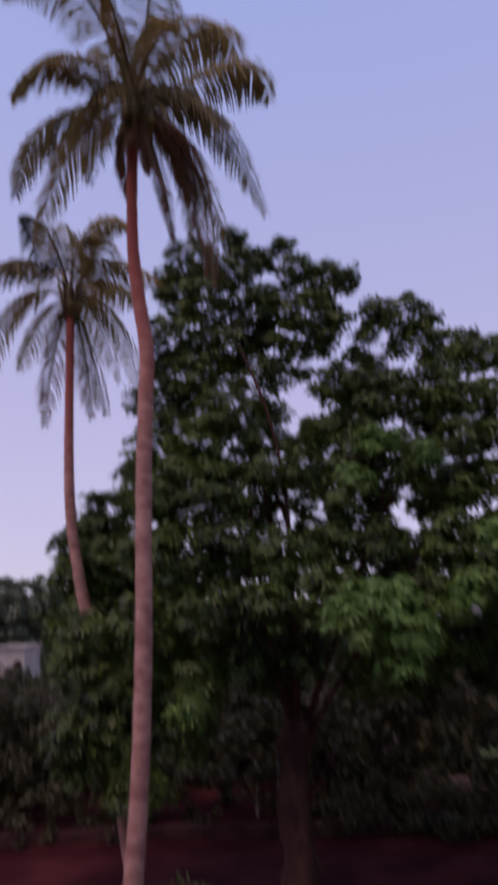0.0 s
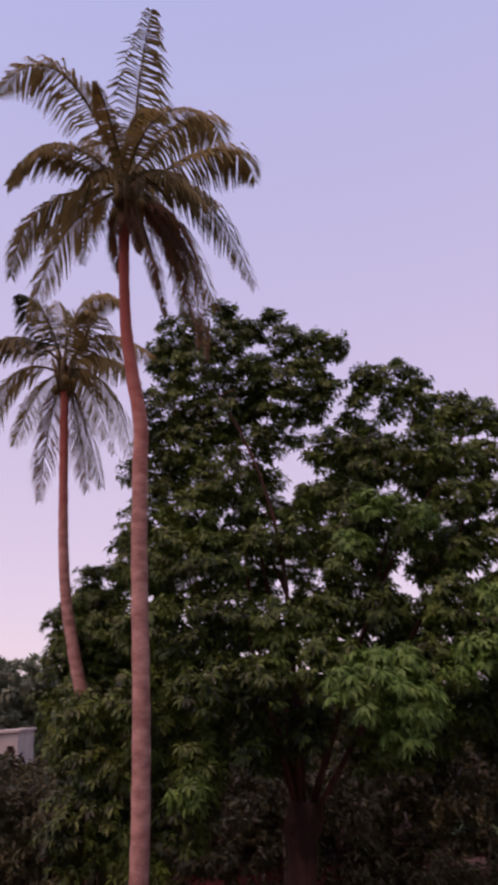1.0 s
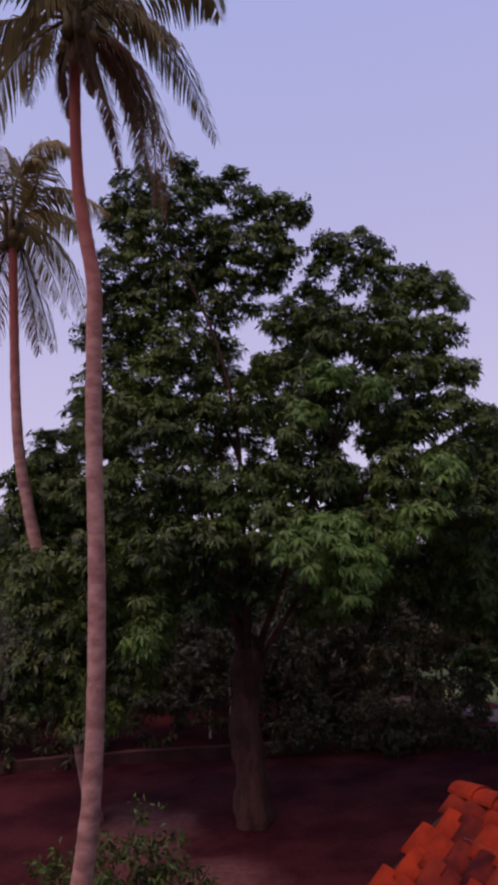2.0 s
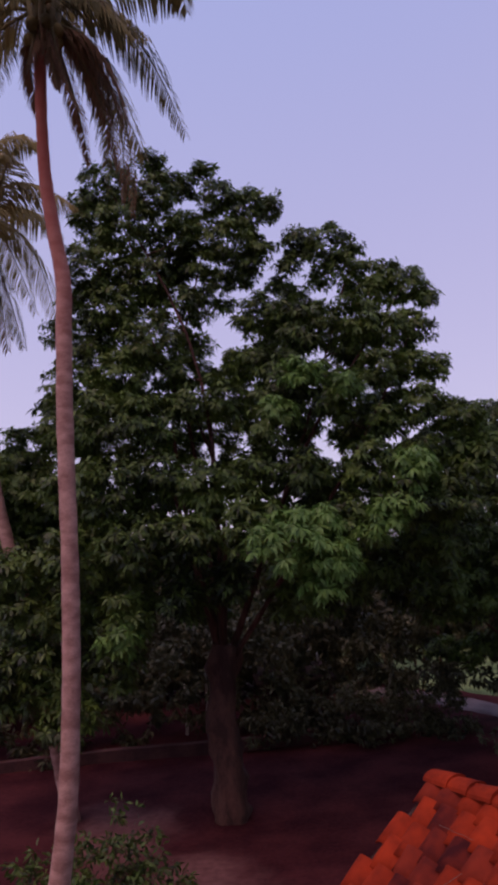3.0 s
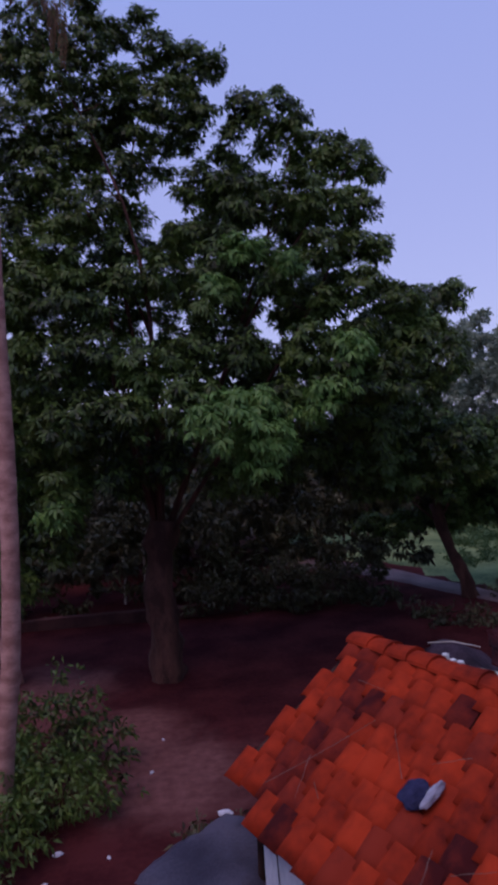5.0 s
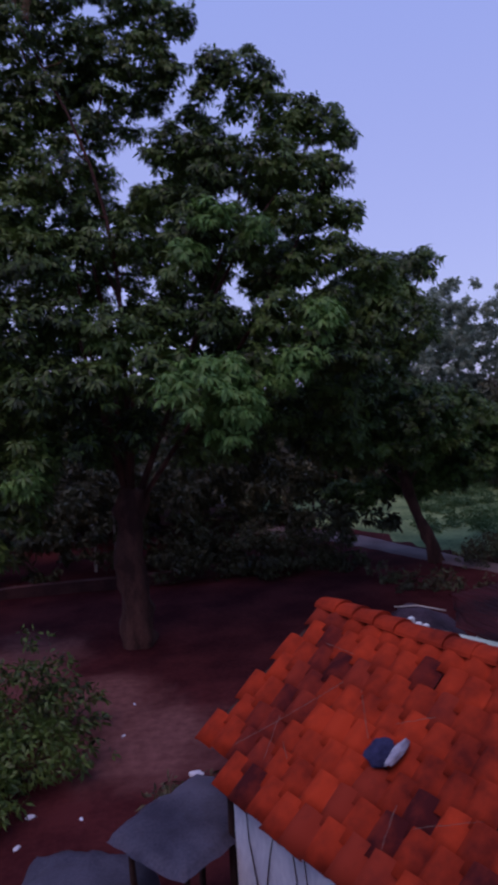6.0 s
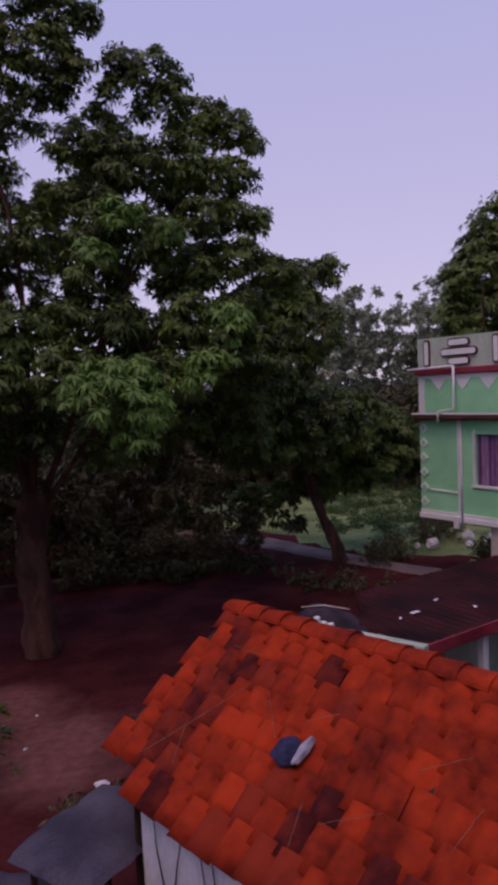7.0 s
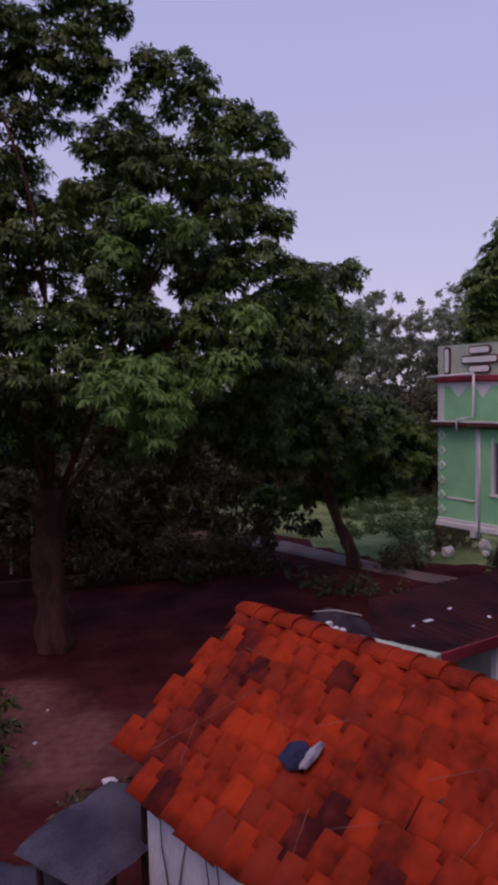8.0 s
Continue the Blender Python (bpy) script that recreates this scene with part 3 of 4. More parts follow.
# ---------------- palms ----------------
def add_frond(root, off, mid, tip, leaflet, material, seed, n=74):
    """One feather leaf: a tapering rib with two rows of drooping leaflets."""
    r = np.random.default_rng(seed)
    a, m, t = Vector(off), Vector(mid), Vector(tip)
    m = 2 * m - (a + t) / 2
    path = [((1 - s) ** 2) * a + 2 * s * (1 - s) * m + s * s * t for s in [i / 24 for i in range(25)]]
    rib = part("frond", add_tube(bmesh.new(), path, [0.04 * (1 - i / 26) + 0.004 for i in range(25)], 5), M_RACHIS, root, smooth=True)
    quads = []
    for i in range(n):
        s = 0.14 + 0.86 * i / (n - 1)
        k = s * 24
        j = min(int(k), 23)
        p = path[j].lerp(path[j + 1], k - j)
        d = (path[j + 1] - path[j]).normalized()
        side = d.cross(Vector((0, 0, 1)))
        side = side.normalized() if side.length > 0.05 else Vector((1, 0, 0))
        ln = leaflet * (0.16 + 0.95 * math.sin(math.pi * min(1, s * 0.84 + 0.13))) * (0.85 + 0.3 * r.random())
        for sg in (-1, 1):
            if r.random() < 0.06:
                continue
            way = (side * sg * (0.62 + 0.2 * r.random()) + d * 0.55 + Vector((0, 0, -0.35 - 0.55 * r.random()))).normalized()
            end = p + way * ln * 0.55
            fin = end + (way + Vector((0, 0, -1.3))).normalized() * ln * 0.45
            w = way.cross(Vector((d.x, d.y, d.z + 0.01))).normalized() * 0.5
            w = (d * 0.024 + w * 0.016)
            quads.append([p - w * 0.6, p + w * 0.6, end + w, end - w])
            quads.append([end - w, end + w, fin + w * 0.15, fin - w * 0.15])
    link("leaf_blade", quads_mesh("leaf_blade", np.array([[list(v) for v in q] for q in quads])), material, rib)
    return rib


def palm(label, ctrl, radii, crown, fronds, leaflet, dry, seed, nuts=0, reach=0.9, group="coconut palms", small_last=True):
    base = ctrl[0]
    root = thing("coconut_palm", base, label, "palm tree", group)
    pts = smooth_path(ctrl, 90)
    rad = []
    for i in range(91):
        f = i / 90
        rad.append(np.interp(f, np.linspace(0, 1, len(radii)), radii) * (1 + (0.035 if i % 3 == 0 else 0.0)))
    bm = add_tube(bmesh.new(), pts, rad, 14, 0.06, seed)
    bm.transform(Matrix.Translation(-Vector(base)))
    part("trunk", bm, M_PALM_BARK, root, "pale ringed slender trunk, redder at the top", smooth=True)
    c = Vector(crown) - Vector(base)
    r = np.random.default_rng(seed)
    bm = bmesh.new()
    for k in range(9):
        a = k * 2.4
        p0 = c + Vector((0.10 * math.cos(a), 0.10 * math.sin(a), -1.0 + 0.06 * k))
        add_tube(bm, [p0, p0 + Vector((0.12 * math.cos(a), 0.12 * math.sin(a), 0.5)), p0 + Vector((0.25 * math.cos(a), 0.25 * math.sin(a), 1.0))], [0.10, 0.08, 0.04], 6)
    part("crown_shaft", bm, M_RACHIS, root, "brown fibrous leaf bases", smooth=True)
    for k, f in enumerate(fronds):
        off = c + Vector((r.normal() * 0.08, r.normal() * 0.08, -0.1 + r.normal() * 0.1))
        add_frond(root, off, c + Vector(f[:3]) * reach, c + Vector(f[3:]) * reach, leaflet * (0.7 if k in (22, 23) else 0.5 if k > 15 and small_last else 1.0), M_FROND_DRY if k in dry else M_FROND, seed * 50 + k)
    for k in range(nuts):
        a = k * 1.7
        bm = bmesh.new()
        bmesh.ops.create_icosphere(bm, subdivisions=2, radius=0.12)
        for v in bm.verts:
            v.co.z *= 1.25
            v.co *= 1 + 0.05 * noise.noise(v.co * 8)
        bm.transform(Matrix.Translation(c + Vector((0.26 * math.cos(a), 0.26 * math.sin(a), -0.55 - 0.13 * (k % 3)))))
        part("coconut", bm, M_FROND, root, smooth=True)
    return root


FRONDS_NEAR = [
    (0.35, -0.5, 2.3, 0.8, -1.1, 4.3), (-1.2, -1.6, 1.8, -2.7, -1.4, 1.6), (1.5, 0.0, 1.9, 2.4, 1.2, 2.1), (2.2, 0.2, 1.1, 3.1, 1.2, 0.9),
    (-1.1, -1.8, -0.4, -2.0, -2.3, -1.8), (-1.8, -0.4, -0.8, -2.7, 0.1, -2.3), (-1.5, 0.3, -1.0, -2.6, 1.3, -2.8), (1.6, 0.2, -0.2, 2.9, 1.7, -1.9),
    (1.0, 1.0, -0.6, 1.9, 2.7, -1.9), (1.1, 1.0, -0.8, 1.0, 2.3, -2.3), (0.9, -1.9, 0.0, 2.0, -2.7, -0.7), (-0.5, -1.3, -0.8, -1.5, -1.4, -2.7),
    (1.1, -1.1, -0.7, 2.2, -0.9, -2.4), (-0.3, 0.6, 1.6, -1.3, 1.2, 2.5), (-0.6, 0.5, 0.7, -1.6, 2.3, -0.5), (0.6, 1.0, 1.2, 2.1, 2.7, 1.4)]
FRONDS_SMALL = [(-0.1, -1.6, 0.3, -0.2, -2.7, 0.3), (-0.4, 0.5, -0.9, -0.3, 1.3, -1.9), (0.4, 1.1, -1.2, 0.6, 2.2, -2.4), (-1.4, -1.6, -0.4, -1.7, -2.1, -1.3), (0.2, -0.3, 1.7, 1.0, 0.3, 2.2), (0.9, 0.5, -1.4, 1.35, 1.3, -3.0), (1.35, 0.3, -1.4, 1.65, 0.5, -4.5), (1.25, 0.45, -1.5, 1.45, 0.7, -4.1), (0.3, -0.2, -1.3, 0.75, -0.3, -2.7), (-0.2, -0.2, -1.1, -0.35, -0.3, -1.9), (0.15, -0.25, -1.2, 0.3, -0.35, -2.2)]
palm("tall coconut palm with a pale curved trunk and full crown", [(-2.42, 12.2, -0.1), (-2.24, 12.2, 1.4), (-2.05, 12.22, 2.8), (-1.94, 12.24, 4.6), (-1.90, 12.25, 6.6), (-1.91, 12.25, 8.6), (-1.88, 12.25, 10.6), (-1.86, 12.25, 11.6), (-2.0, 12.24, 12.6), (-2.12, 12.22, 13.7), (-2.15, 12.2, 15.2), (-2.12, 12.2, 16.9)],
     (0.20, 0.168, 0.152, 0.147, 0.143, 0.138, 0.125, 0.105, 0.12), (-2.06, 12.19, 17.15), FRONDS_NEAR + FRONDS_SMALL, 0.82, (17, 18, 21, 22, 23, 24, 25, 26), 3, 7)
FRONDS_FAR = [
    (-0.1, -1.9, 0.7, -0.4, -3.2, 0.6), (-1.3, -1.1, 0.5, -2.7, -1.2, -0.9), (-1.6, -0.3, -0.5, -2.6, 0.6, -3.1), (-0.6, 0.7, -1.6, -1.1, 1.6, -3.7),
    (0.5, 0.5, -1.6, 0.9, 1.3, -3.5), (1.4, -0.7, 0.6, 3.1, -0.4, -0.3), (1.3, 0.5, -0.7, 1.9, 1.8, -3.3), (0.6, -0.3, 2.0, 1.7, 0.4, 2.4),
    (-1.4, 0.4, 1.3, -2.5, 1.3, 1.4), (1.0, -1.0, 0.8, 1.0, -1.7, 0.9), (0.4, 1.0, -0.1, 1.0, 2.7, -1.9), (-1.1, 1.0, -0.4, -2.2, 2.2, -1.6),
    (-0.1, 0.3, 1.6, -0.4, 0.6, 2.7), (0.3, 0.7, -1.7, 0.4, 1.5, -3.5), (0.9, 1.0, 0.8, 1.9, 2.4, 0.5)]
palm("leaning coconut palm standing behind the mango tree", [(-3.2, 19.8, -0.1), (-3.9, 19.6, 4.0), (-4.66, 19.45, 7.4), (-4.84, 19.4, 8.33), (-5.03, 19.36, 9.5), (-5.13, 19.33, 11.0), (-5.19, 19.32, 13.6), (-5.22, 19.3, 16.3)],
     (0.22, 0.18, 0.16, 0.15, 0.13, 0.12), (-5.24, 19.3, 16.53), FRONDS_FAR, 0.95, (3, 13), 4, 5, 1.0)


# ---------------- woods behind and bushes ----------------
def foliage_mass(name, label, category, lobes, material, seed, density, leaf, width, per_tuft=8, fill=0.5, airy=0.0):
    q = leaf_quads(np.random.default_rng(seed), lobes, density, per_tuft, leaf, width, airy=airy, fill=fill)
    return tagged(link(name, quads_mesh(name, q), material), label, category, kind="stuff")


r = np.random.default_rng(21)
WOODS = []
for k in range(46):      # a belt of thicket beyond the yard
    a = radians(-34 + k * 1.05 + r.normal() * 0.5)
    if 14.4 < math.degrees(a) < 21.4 or math.degrees(a) > 20:
        continue
    d = 31 + r.random() * 8
    WOODS.append((d * math.sin(a), d * math.cos(a), 1.7 + r.random() * 1.1, 1.9 + r.random() * 0.7))
    if math.degrees(a) < -13:
        continue
    WOODS.append((d * math.sin(a), d * math.cos(a) + 2, 4.2 + r.random() * 1.5, 1.9 + r.random() * 0.8))
for k in range(9):
    a = radians(-24 + 1.25 * k)
    WOODS.append((41 * math.sin(a), 41 * math.cos(a), 3.0 + 0.5 * r.random(), 1.7))
foliage_mass("thicket", "dark thicket of shrubs and small trees behind the yard", "thicket", WOODS, M_BUSH, 22, 36, 0.42, 0.15)
MID_WOODS = []
for k in range(36):
    a = radians(10.5 + k * 1.15)
    d = 45 + r.random() * 5
    for j in range(2):
        MID_WOODS.append((d * math.sin(a) + r.normal() * 0.5, d * math.cos(a) + r.normal() * 0.5, 1.2 + 2.4 * j + r.random(), 1.9 + r.random() * 0.6))
foliage_mass("thicket", "dark line of trees along the far edge of the field", "thicket", MID_WOODS, M_BUSH, 25, 40, 0.45, 0.17)
FAR_WOODS = []
for k in range(28):
    a = radians(25 + k * 0.8 + r.normal() * 0.25)
    d = 54 + r.random() * 8
    top = 12.4 + 1.4 * math.sin(k * 1.3) + r.random() * 1.0
    for j in range(4):
        FAR_WOODS.append((d * math.sin(a) + r.normal(), d * math.cos(a) + r.normal(), top * (0.16 + 0.25 * j), 1.9 + r.random() * 0.7))
foliage_mass("far_woods", "belt of tall trees beyond the field, haze put into their leaf colour", "woods", FAR_WOODS, M_LEAF_HAZED, 23, 62, 0.34, 0.13, airy=-0.3, fill=0.35)
SHADE_SHRUBS = [(-10.5 + 0.95 * k, 26.2 + 0.9 * math.sin(k * 1.7), 0.9 + 1.5 * (k % 3), 1.25 + 0.3 * r.random()) for k in range(21)] + [(-9.8 + 1.3 * k, 27.6, 3.6 + 0.5 * math.sin(k * 2.1), 1.4) for k in range(14)]
SHADE_SHRUBS += [(9.8, 25.0, 4.5, 0.98), (11.2, 25.0, 4.1, 1.11), (8.5, 25.0, 4.7, 0.85), (9.4, 24.5, 1.9, 0.65), (10.6, 24.5, 1.7, 0.61), (8.3, 25.0, 1.7, 0.82)]
foliage_mass("thicket", "deep shaded shrubs under and behind the mango tree", "thicket", SHADE_SHRUBS, M_BUSH, 26, 60, 0.30, 0.10)
ROADSIDE = [(8.2 + 0.62 * k, 24.2 - 1.15 * k + 0.5 * math.sin(k * 1.9), 0.18 + 0.1 * r.random(), 0.30 + 0.2 * r.random()) for k in range(9)]
foliage_mass("shrubs", "low dark scrub along the yard side of the road", "shrubs", ROADSIDE, M_BUSH, 30, 160, 0.20, 0.06)
HEDGE = [(2.6 + 0.75 * k, 24.6 + 0.5 * math.sin(k), 0.7 + 0.3 * r.random(), 0.8 + 0.3 * r.random()) for k in range(9)]
foliage_mass("hedge", "dark untrimmed shrubs between the yard and the road", "shrubs", HEDGE, M_BUSH, 27, 150, 0.20, 0.065)
WEEDS = []
for k in range(330):
    u, v = r.random(), r.random()
    x, y = 13.5 + 14 * u + 7 * v, 27.5 - 5 * u + 17 * v
    WEEDS.append((x, y, 0.06 + 0.06 * r.random(), 0.15 + 0.25 * r.random()))
foliage_mass("weeds", "patchy weeds and grass tufts on the field", "weeds", WEEDS, M_GRASS, 28, 190, 0.26, 0.05, per_tuft=6)
LEFT_WOODS = []
for k in range(16):
    a = radians(-32 + k * 1.15)
    for j in range(3):
        LEFT_WOODS.append((70 * math.sin(a) + r.normal(), 70 * math.cos(a) + r.normal(), 2 + 3.2 * j + r.random() * 0.8, 2.4 + r.random() * 0.6))
foliage_mass("distant_woods", "distant trees on the horizon behind the pale house", "woods", LEFT_WOODS, M_LEAF_HAZED, 24, 34, 0.6, 0.25)
broad_tree("tall dark tree rising behind the green house", (22.5, 24.5, 0), ([(22.5, 24.5, -0.1), (22.5, 24.5, 3), (22.0, 24.4, 6)], (0.4, 0.3, 0.25)), [0, 1, 4, 7],
           [(19.2, 24.0, 12.0, 0.9), (20.1, 24.0, 13.0, 1.1), (18.3, 24.0, 10.5, 1.0), (19.2, 24.2, 11.0, 1.4), (20.0, 24.0, 9.6, 1.5), (20.9, 24.0, 11.8, 1.8), (17.9, 24.0, 9.2, 0.8), (21.8, 24.0, 14.0, 1.6),
            (22.8, 24.4, 12.5, 2.0), (22.5, 24.0, 10.0, 2.0), (18.8, 24.0, 8.2, 1.4), (21.0, 24.2, 7.6, 1.6), (23.8, 24.4, 15.0, 1.8)], M_LEAF, 31, 26, 0.26, 0.078, 0.38)
AROUND = []
for k in range(44):      # unseen trees added round the terrace and beside the view, blocking low sky light
    a = radians(62 + k * 5.6)
    d = 19 + 4 * r.random()
    for j in range(3):
        AROUND.append((d * math.sin(a), d * math.cos(a) + 4, 1.8 + 2.9 * j + r.random(), 2.2 + 0.6 * r.random()))
foliage_mass("sky_block_trees", "unseen added trees that keep low sky light off the yard", "woods", AROUND, M_BUSH, 29, 22, 0.55, 0.24, per_tuft=7)
BUSHES = [((-1.95, 14.0), 1.1, "leafy green bush beside the palm trunk"), ((-1.5, 12.4), 0.85, "low dark green bush in the yard"), ((-2.6, 11.0), 0.7, "low dark green bush in the yard"), ((13.3, 22.2), 0.75, "dark bush at the foot of the leaning tree"), ((16.9, 20.9), 0.5, "dark bush beside the green house"), ((17.2, 24.4), 0.8, "dark bush beside the green house"), ((1.0, 10.6), 0.35, "small weeds beside the tarpaulin")]
for k, (p, s, label) in enumerate(BUSHES):
    root = thing("bush", (*p, 0), label, "bush", "bushes")
    q = leaf_quads(np.random.default_rng(60 + k), [(0, 0, s * 0.75, s), (s * 0.7, 0.2, s * 0.5, s * 0.7), (-s * 0.6, -0.2, s * 0.55, s * 0.7)], 200, 8, 0.16, 0.05, fill=0.4)
    link("foliage", quads_mesh("foliage", q), M_LEAF if k < 3 else M_BUSH, root)
    bm = bmesh.new()
    for j in range(6):
        a = j * 1.05
        add_tube(bm, [(0, 0, -0.05), (0.25 * s * math.cos(a), 0.25 * s * math.sin(a), 0.4 * s), (0.6 * s * math.cos(a), 0.6 * s * math.sin(a), s)], [0.02, 0.014, 0.006], 5)
    part("stems", bm, M_BARK, root)


# ---------------- green house ----------------
# local x runs along the facade from its far corner, local y into the house, z up
HOUSE = Matrix.Translation((12.3, 18.24, 0)) @ Matrix(((0.29, 0.957, 0, 0), (-0.957, 0.29, 0, 0), (0, 0, 1, 0), (0, 0, 0, 1)))
house = thing("house", (0, 0, 0), "green two-storey concrete house with maroon ledges", "house")
house.matrix_world = HOUSE
HL, HD = 8.0, 6.0


def at(x, y, z):
    return Matrix.Translation((x, y, z))


Z1, Z2, Z3, Z4 = 2.63, 5.52, 6.82, 7.9
bm = bmesh.new()      # upper storey front wall, with a window opening
add_box(bm, (1.95, 0.2, Z2 - Z1), at(0.975, 0.1, (Z1 + Z2) / 2))
add_box(bm, (1.5, 0.2, 0.95), at(2.7, 0.1, Z1 + 0.475))
add_box(bm, (1.5, 0.2, 0.45), at(2.7, 0.1, Z2 - 0.225))
add_box(bm, (HL - 3.45, 0.2, Z2 - Z1), at((3.45 + HL) / 2, 0.1, (Z1 + Z2) / 2))
part("wall", bm, M_GREEN, house, "green painted plaster")
part("side_wall", box((0.2, HD - 0.2, Z2 - Z1), at(0.1, HD / 2 + 0.1, (Z1 + Z2) / 2)), M_GREEN, house)
part("back_wall", box((HL - 0.2, 0.2, Z2 - Z1), at(HL / 2 + 0.1, HD - 0.1, (Z1 + Z2) / 2)), M_GREEN, house)
part("end_wall", box((0.2, HD - 0.4, Z2 - Z1), at(HL - 0.1, HD / 2, (Z1 + Z2) / 2)), M_GREEN, house)
part("floor_slab", box((HL + 0.1, HD + 0.1, 0.16), at(HL / 2, HD / 2, Z1 - 0.08), 0.02), M_PALE, house, "pale floor edge band")
part("ground_wall", box((HL - 1.6, HD - 1.2, Z1 - 0.16), at(HL / 2 + 0.8, HD / 2 + 0.6, (Z1 - 0.16) / 2)), M_PARAPET, house, "shaded ground floor wall set back")
for x in (2.4, 4.8, 7.5):
    part("pillar", box((0.24, 0.24, Z1 - 0.16), at(x, 0.3, (Z1 - 0.16) / 2), 0.02), M_CREAM, house)
part("ledge", box((HL + 0.06, HD + 0.3, 0.12), at(HL / 2, HD / 2 - 0.15, Z2 + 0.06), 0.02), M_LEDGE, house, "sunshade ledge, its shade put into the dark brown colour")
part("ledge_lip", box((HL + 0.08, 0.05, 0.05), at(HL / 2, -0.28, Z2 + 0.147), 0.01), M_PALE, house)
part("upper_wall", box((HL, HD, Z3 - Z2 - 0.12), at(HL / 2, HD / 2, (Z2 + 0.12 + Z3) / 2)), M_GREEN, house)
part("upper_band", box((HL + 0.10, HD + 0.24, 0.17), at(HL / 2, HD / 2, Z3 + 0.085), 0.02), M_MAROON, house, "maroon band")
# parapet with slots and a stacked lozenge ornament
bm = bmesh.new()
zc, zh = (Z3 + 0.17 + Z4) / 2, Z4 - Z3 - 0.17
add_box(bm, (HL, 0.14, zh), at(HL / 2, 0.07, zc))
add_box(bm, (0.14, HD - 0.14, zh), at(0.07, HD / 2 + 0.07, zc))
add_box(bm, (HL - 0.14, 0.14, zh), at(HL / 2 + 0.07, HD - 0.07, zc))
add_box(bm, (0.14, HD - 0.28, zh), at(HL - 0.07, HD / 2, zc))
part("parapet", bm, M_PARAPET, house, "weathered pale green parapet")


def capsule(w, h, depth, m):
    """A flat bar with round ends, upright when h > w."""
    bm = bmesh.new()
    r, ln = min(w, h) / 2, max(w, h) / 2 - min(w, h) / 2
    loop = []
    for k in range(16):
        a = 2 * math.pi * k / 16
        x, z = r * math.cos(a), r * math.sin(a)
        if w >= h:
            x += ln if math.cos(a) >= 0 else -ln
        else:
            z += ln if math.sin(a) >= 0 else -ln
        loop.append((x, z))
    f = [bm.verts.new((x, -depth / 2, z)) for x, z in loop]
    b = [bm.verts.new((x, depth / 2, z)) for x, z in loop]
    bm.faces.new(f)
    bm.faces.new(b[::-1])
    for k in range(16):
        bm.faces.new((f[k], b[k], b[(k + 1) % 16], f[(k + 1) % 16]))
    bm.transform(m)
    return bm


for k in range(3):
    x0 = 0.25 + 2.35 * k
    rim = part("ornament", capsule(0.22, 0.82, 0.06, at(x0 + 0.12, -0.03, zc)), M_LEDGE, house, "slot with dark red rim")
    part("slot_face", capsule(0.15, 0.70, 0.06, at(x0 + 0.12, -0.04, zc)), M_PALE, rim)
    for j, (w, dz) in enumerate(((0.75, 0.27), (1.25, 0.0), (0.75, -0.27))):
        rim = part("ornament", capsule(w, 0.25, 0.06, at(x0 + 1.25, -0.03 - 0.003 * j, zc + dz)), M_LEDGE, house, "lozenge bar with dark red rim")
        part("bar_face", capsule(w - 0.08, 0.17, 0.06, at(x0 + 1.25, -0.045 - 0.003 * j, zc + dz)), M_PALE, rim)
# zigzag trim hanging under the band
for k in range(9):
    bm = bmesh.new()
    x0 = 0.34 + k * 0.84
    v = [bm.verts.new(p) for p in ((x0 + 0.14, -0.02, Z3 - 0.13), (x0 + 0.70, -0.02, Z3 - 0.13), (x0 + 0.42, -0.02, Z3 - 0.48))]
    w = [bm.verts.new((p.co.x, 0.0, p.co.z)) for p in v]
    bm.faces.new(v[::-1]), bm.faces.new(w)
    for i in range(3):
        bm.faces.new((v[i], v[(i + 1) % 3], w[(i + 1) % 3], w[i]))
    part("zigzag", bm, M_PALE, house)
part("corner_strip", box((0.22, 0.02, Z3 - Z2 - 0.14), at(0.12, -0.012, (Z2 + Z3) / 2 + 0.06)), M_PALE, house)
for k in range(6):
    bm = box((0.23, 0.02, 0.23), at(0.16, -0.028, Z1 + 0.35 + k * 0.45) @ Matrix.Rotation(radians(45), 4, "Y"), 0.012)
    dia = part("diamond", bm, M_PALE, house, "pale diamond ornament")
    part("diamond_core", box((0.12, 0.02, 0.12), at(0.16, -0.036, Z1 + 0.35 + k * 0.45) @ Matrix.Rotation(radians(45), 4, "Y")), M_GREEN, dia)
part("upper_strip", box((HL - 0.24, 0.03, 0.12), at(HL / 2 + 0.12, -0.016, Z3 - 0.07)), M_PALE, house)
part("base_strip", box((HL, 0.03, 0.10), at(HL / 2, -0.016, Z1 + 0.05)), M_PALE, house)
part("wall_strip", box((0.10, 0.03, Z2 - Z1 - 0.1), at(1.42, -0.016, (Z1 + Z2) / 2 + 0.05)), M_PALE, house)
part("wall_bar", box((0.95, 0.03, 0.05), at(0.85, -0.017, Z1 + 0.72) @ Matrix.Rotation(radians(1.5), 4, "Y")), M_PALE, house)
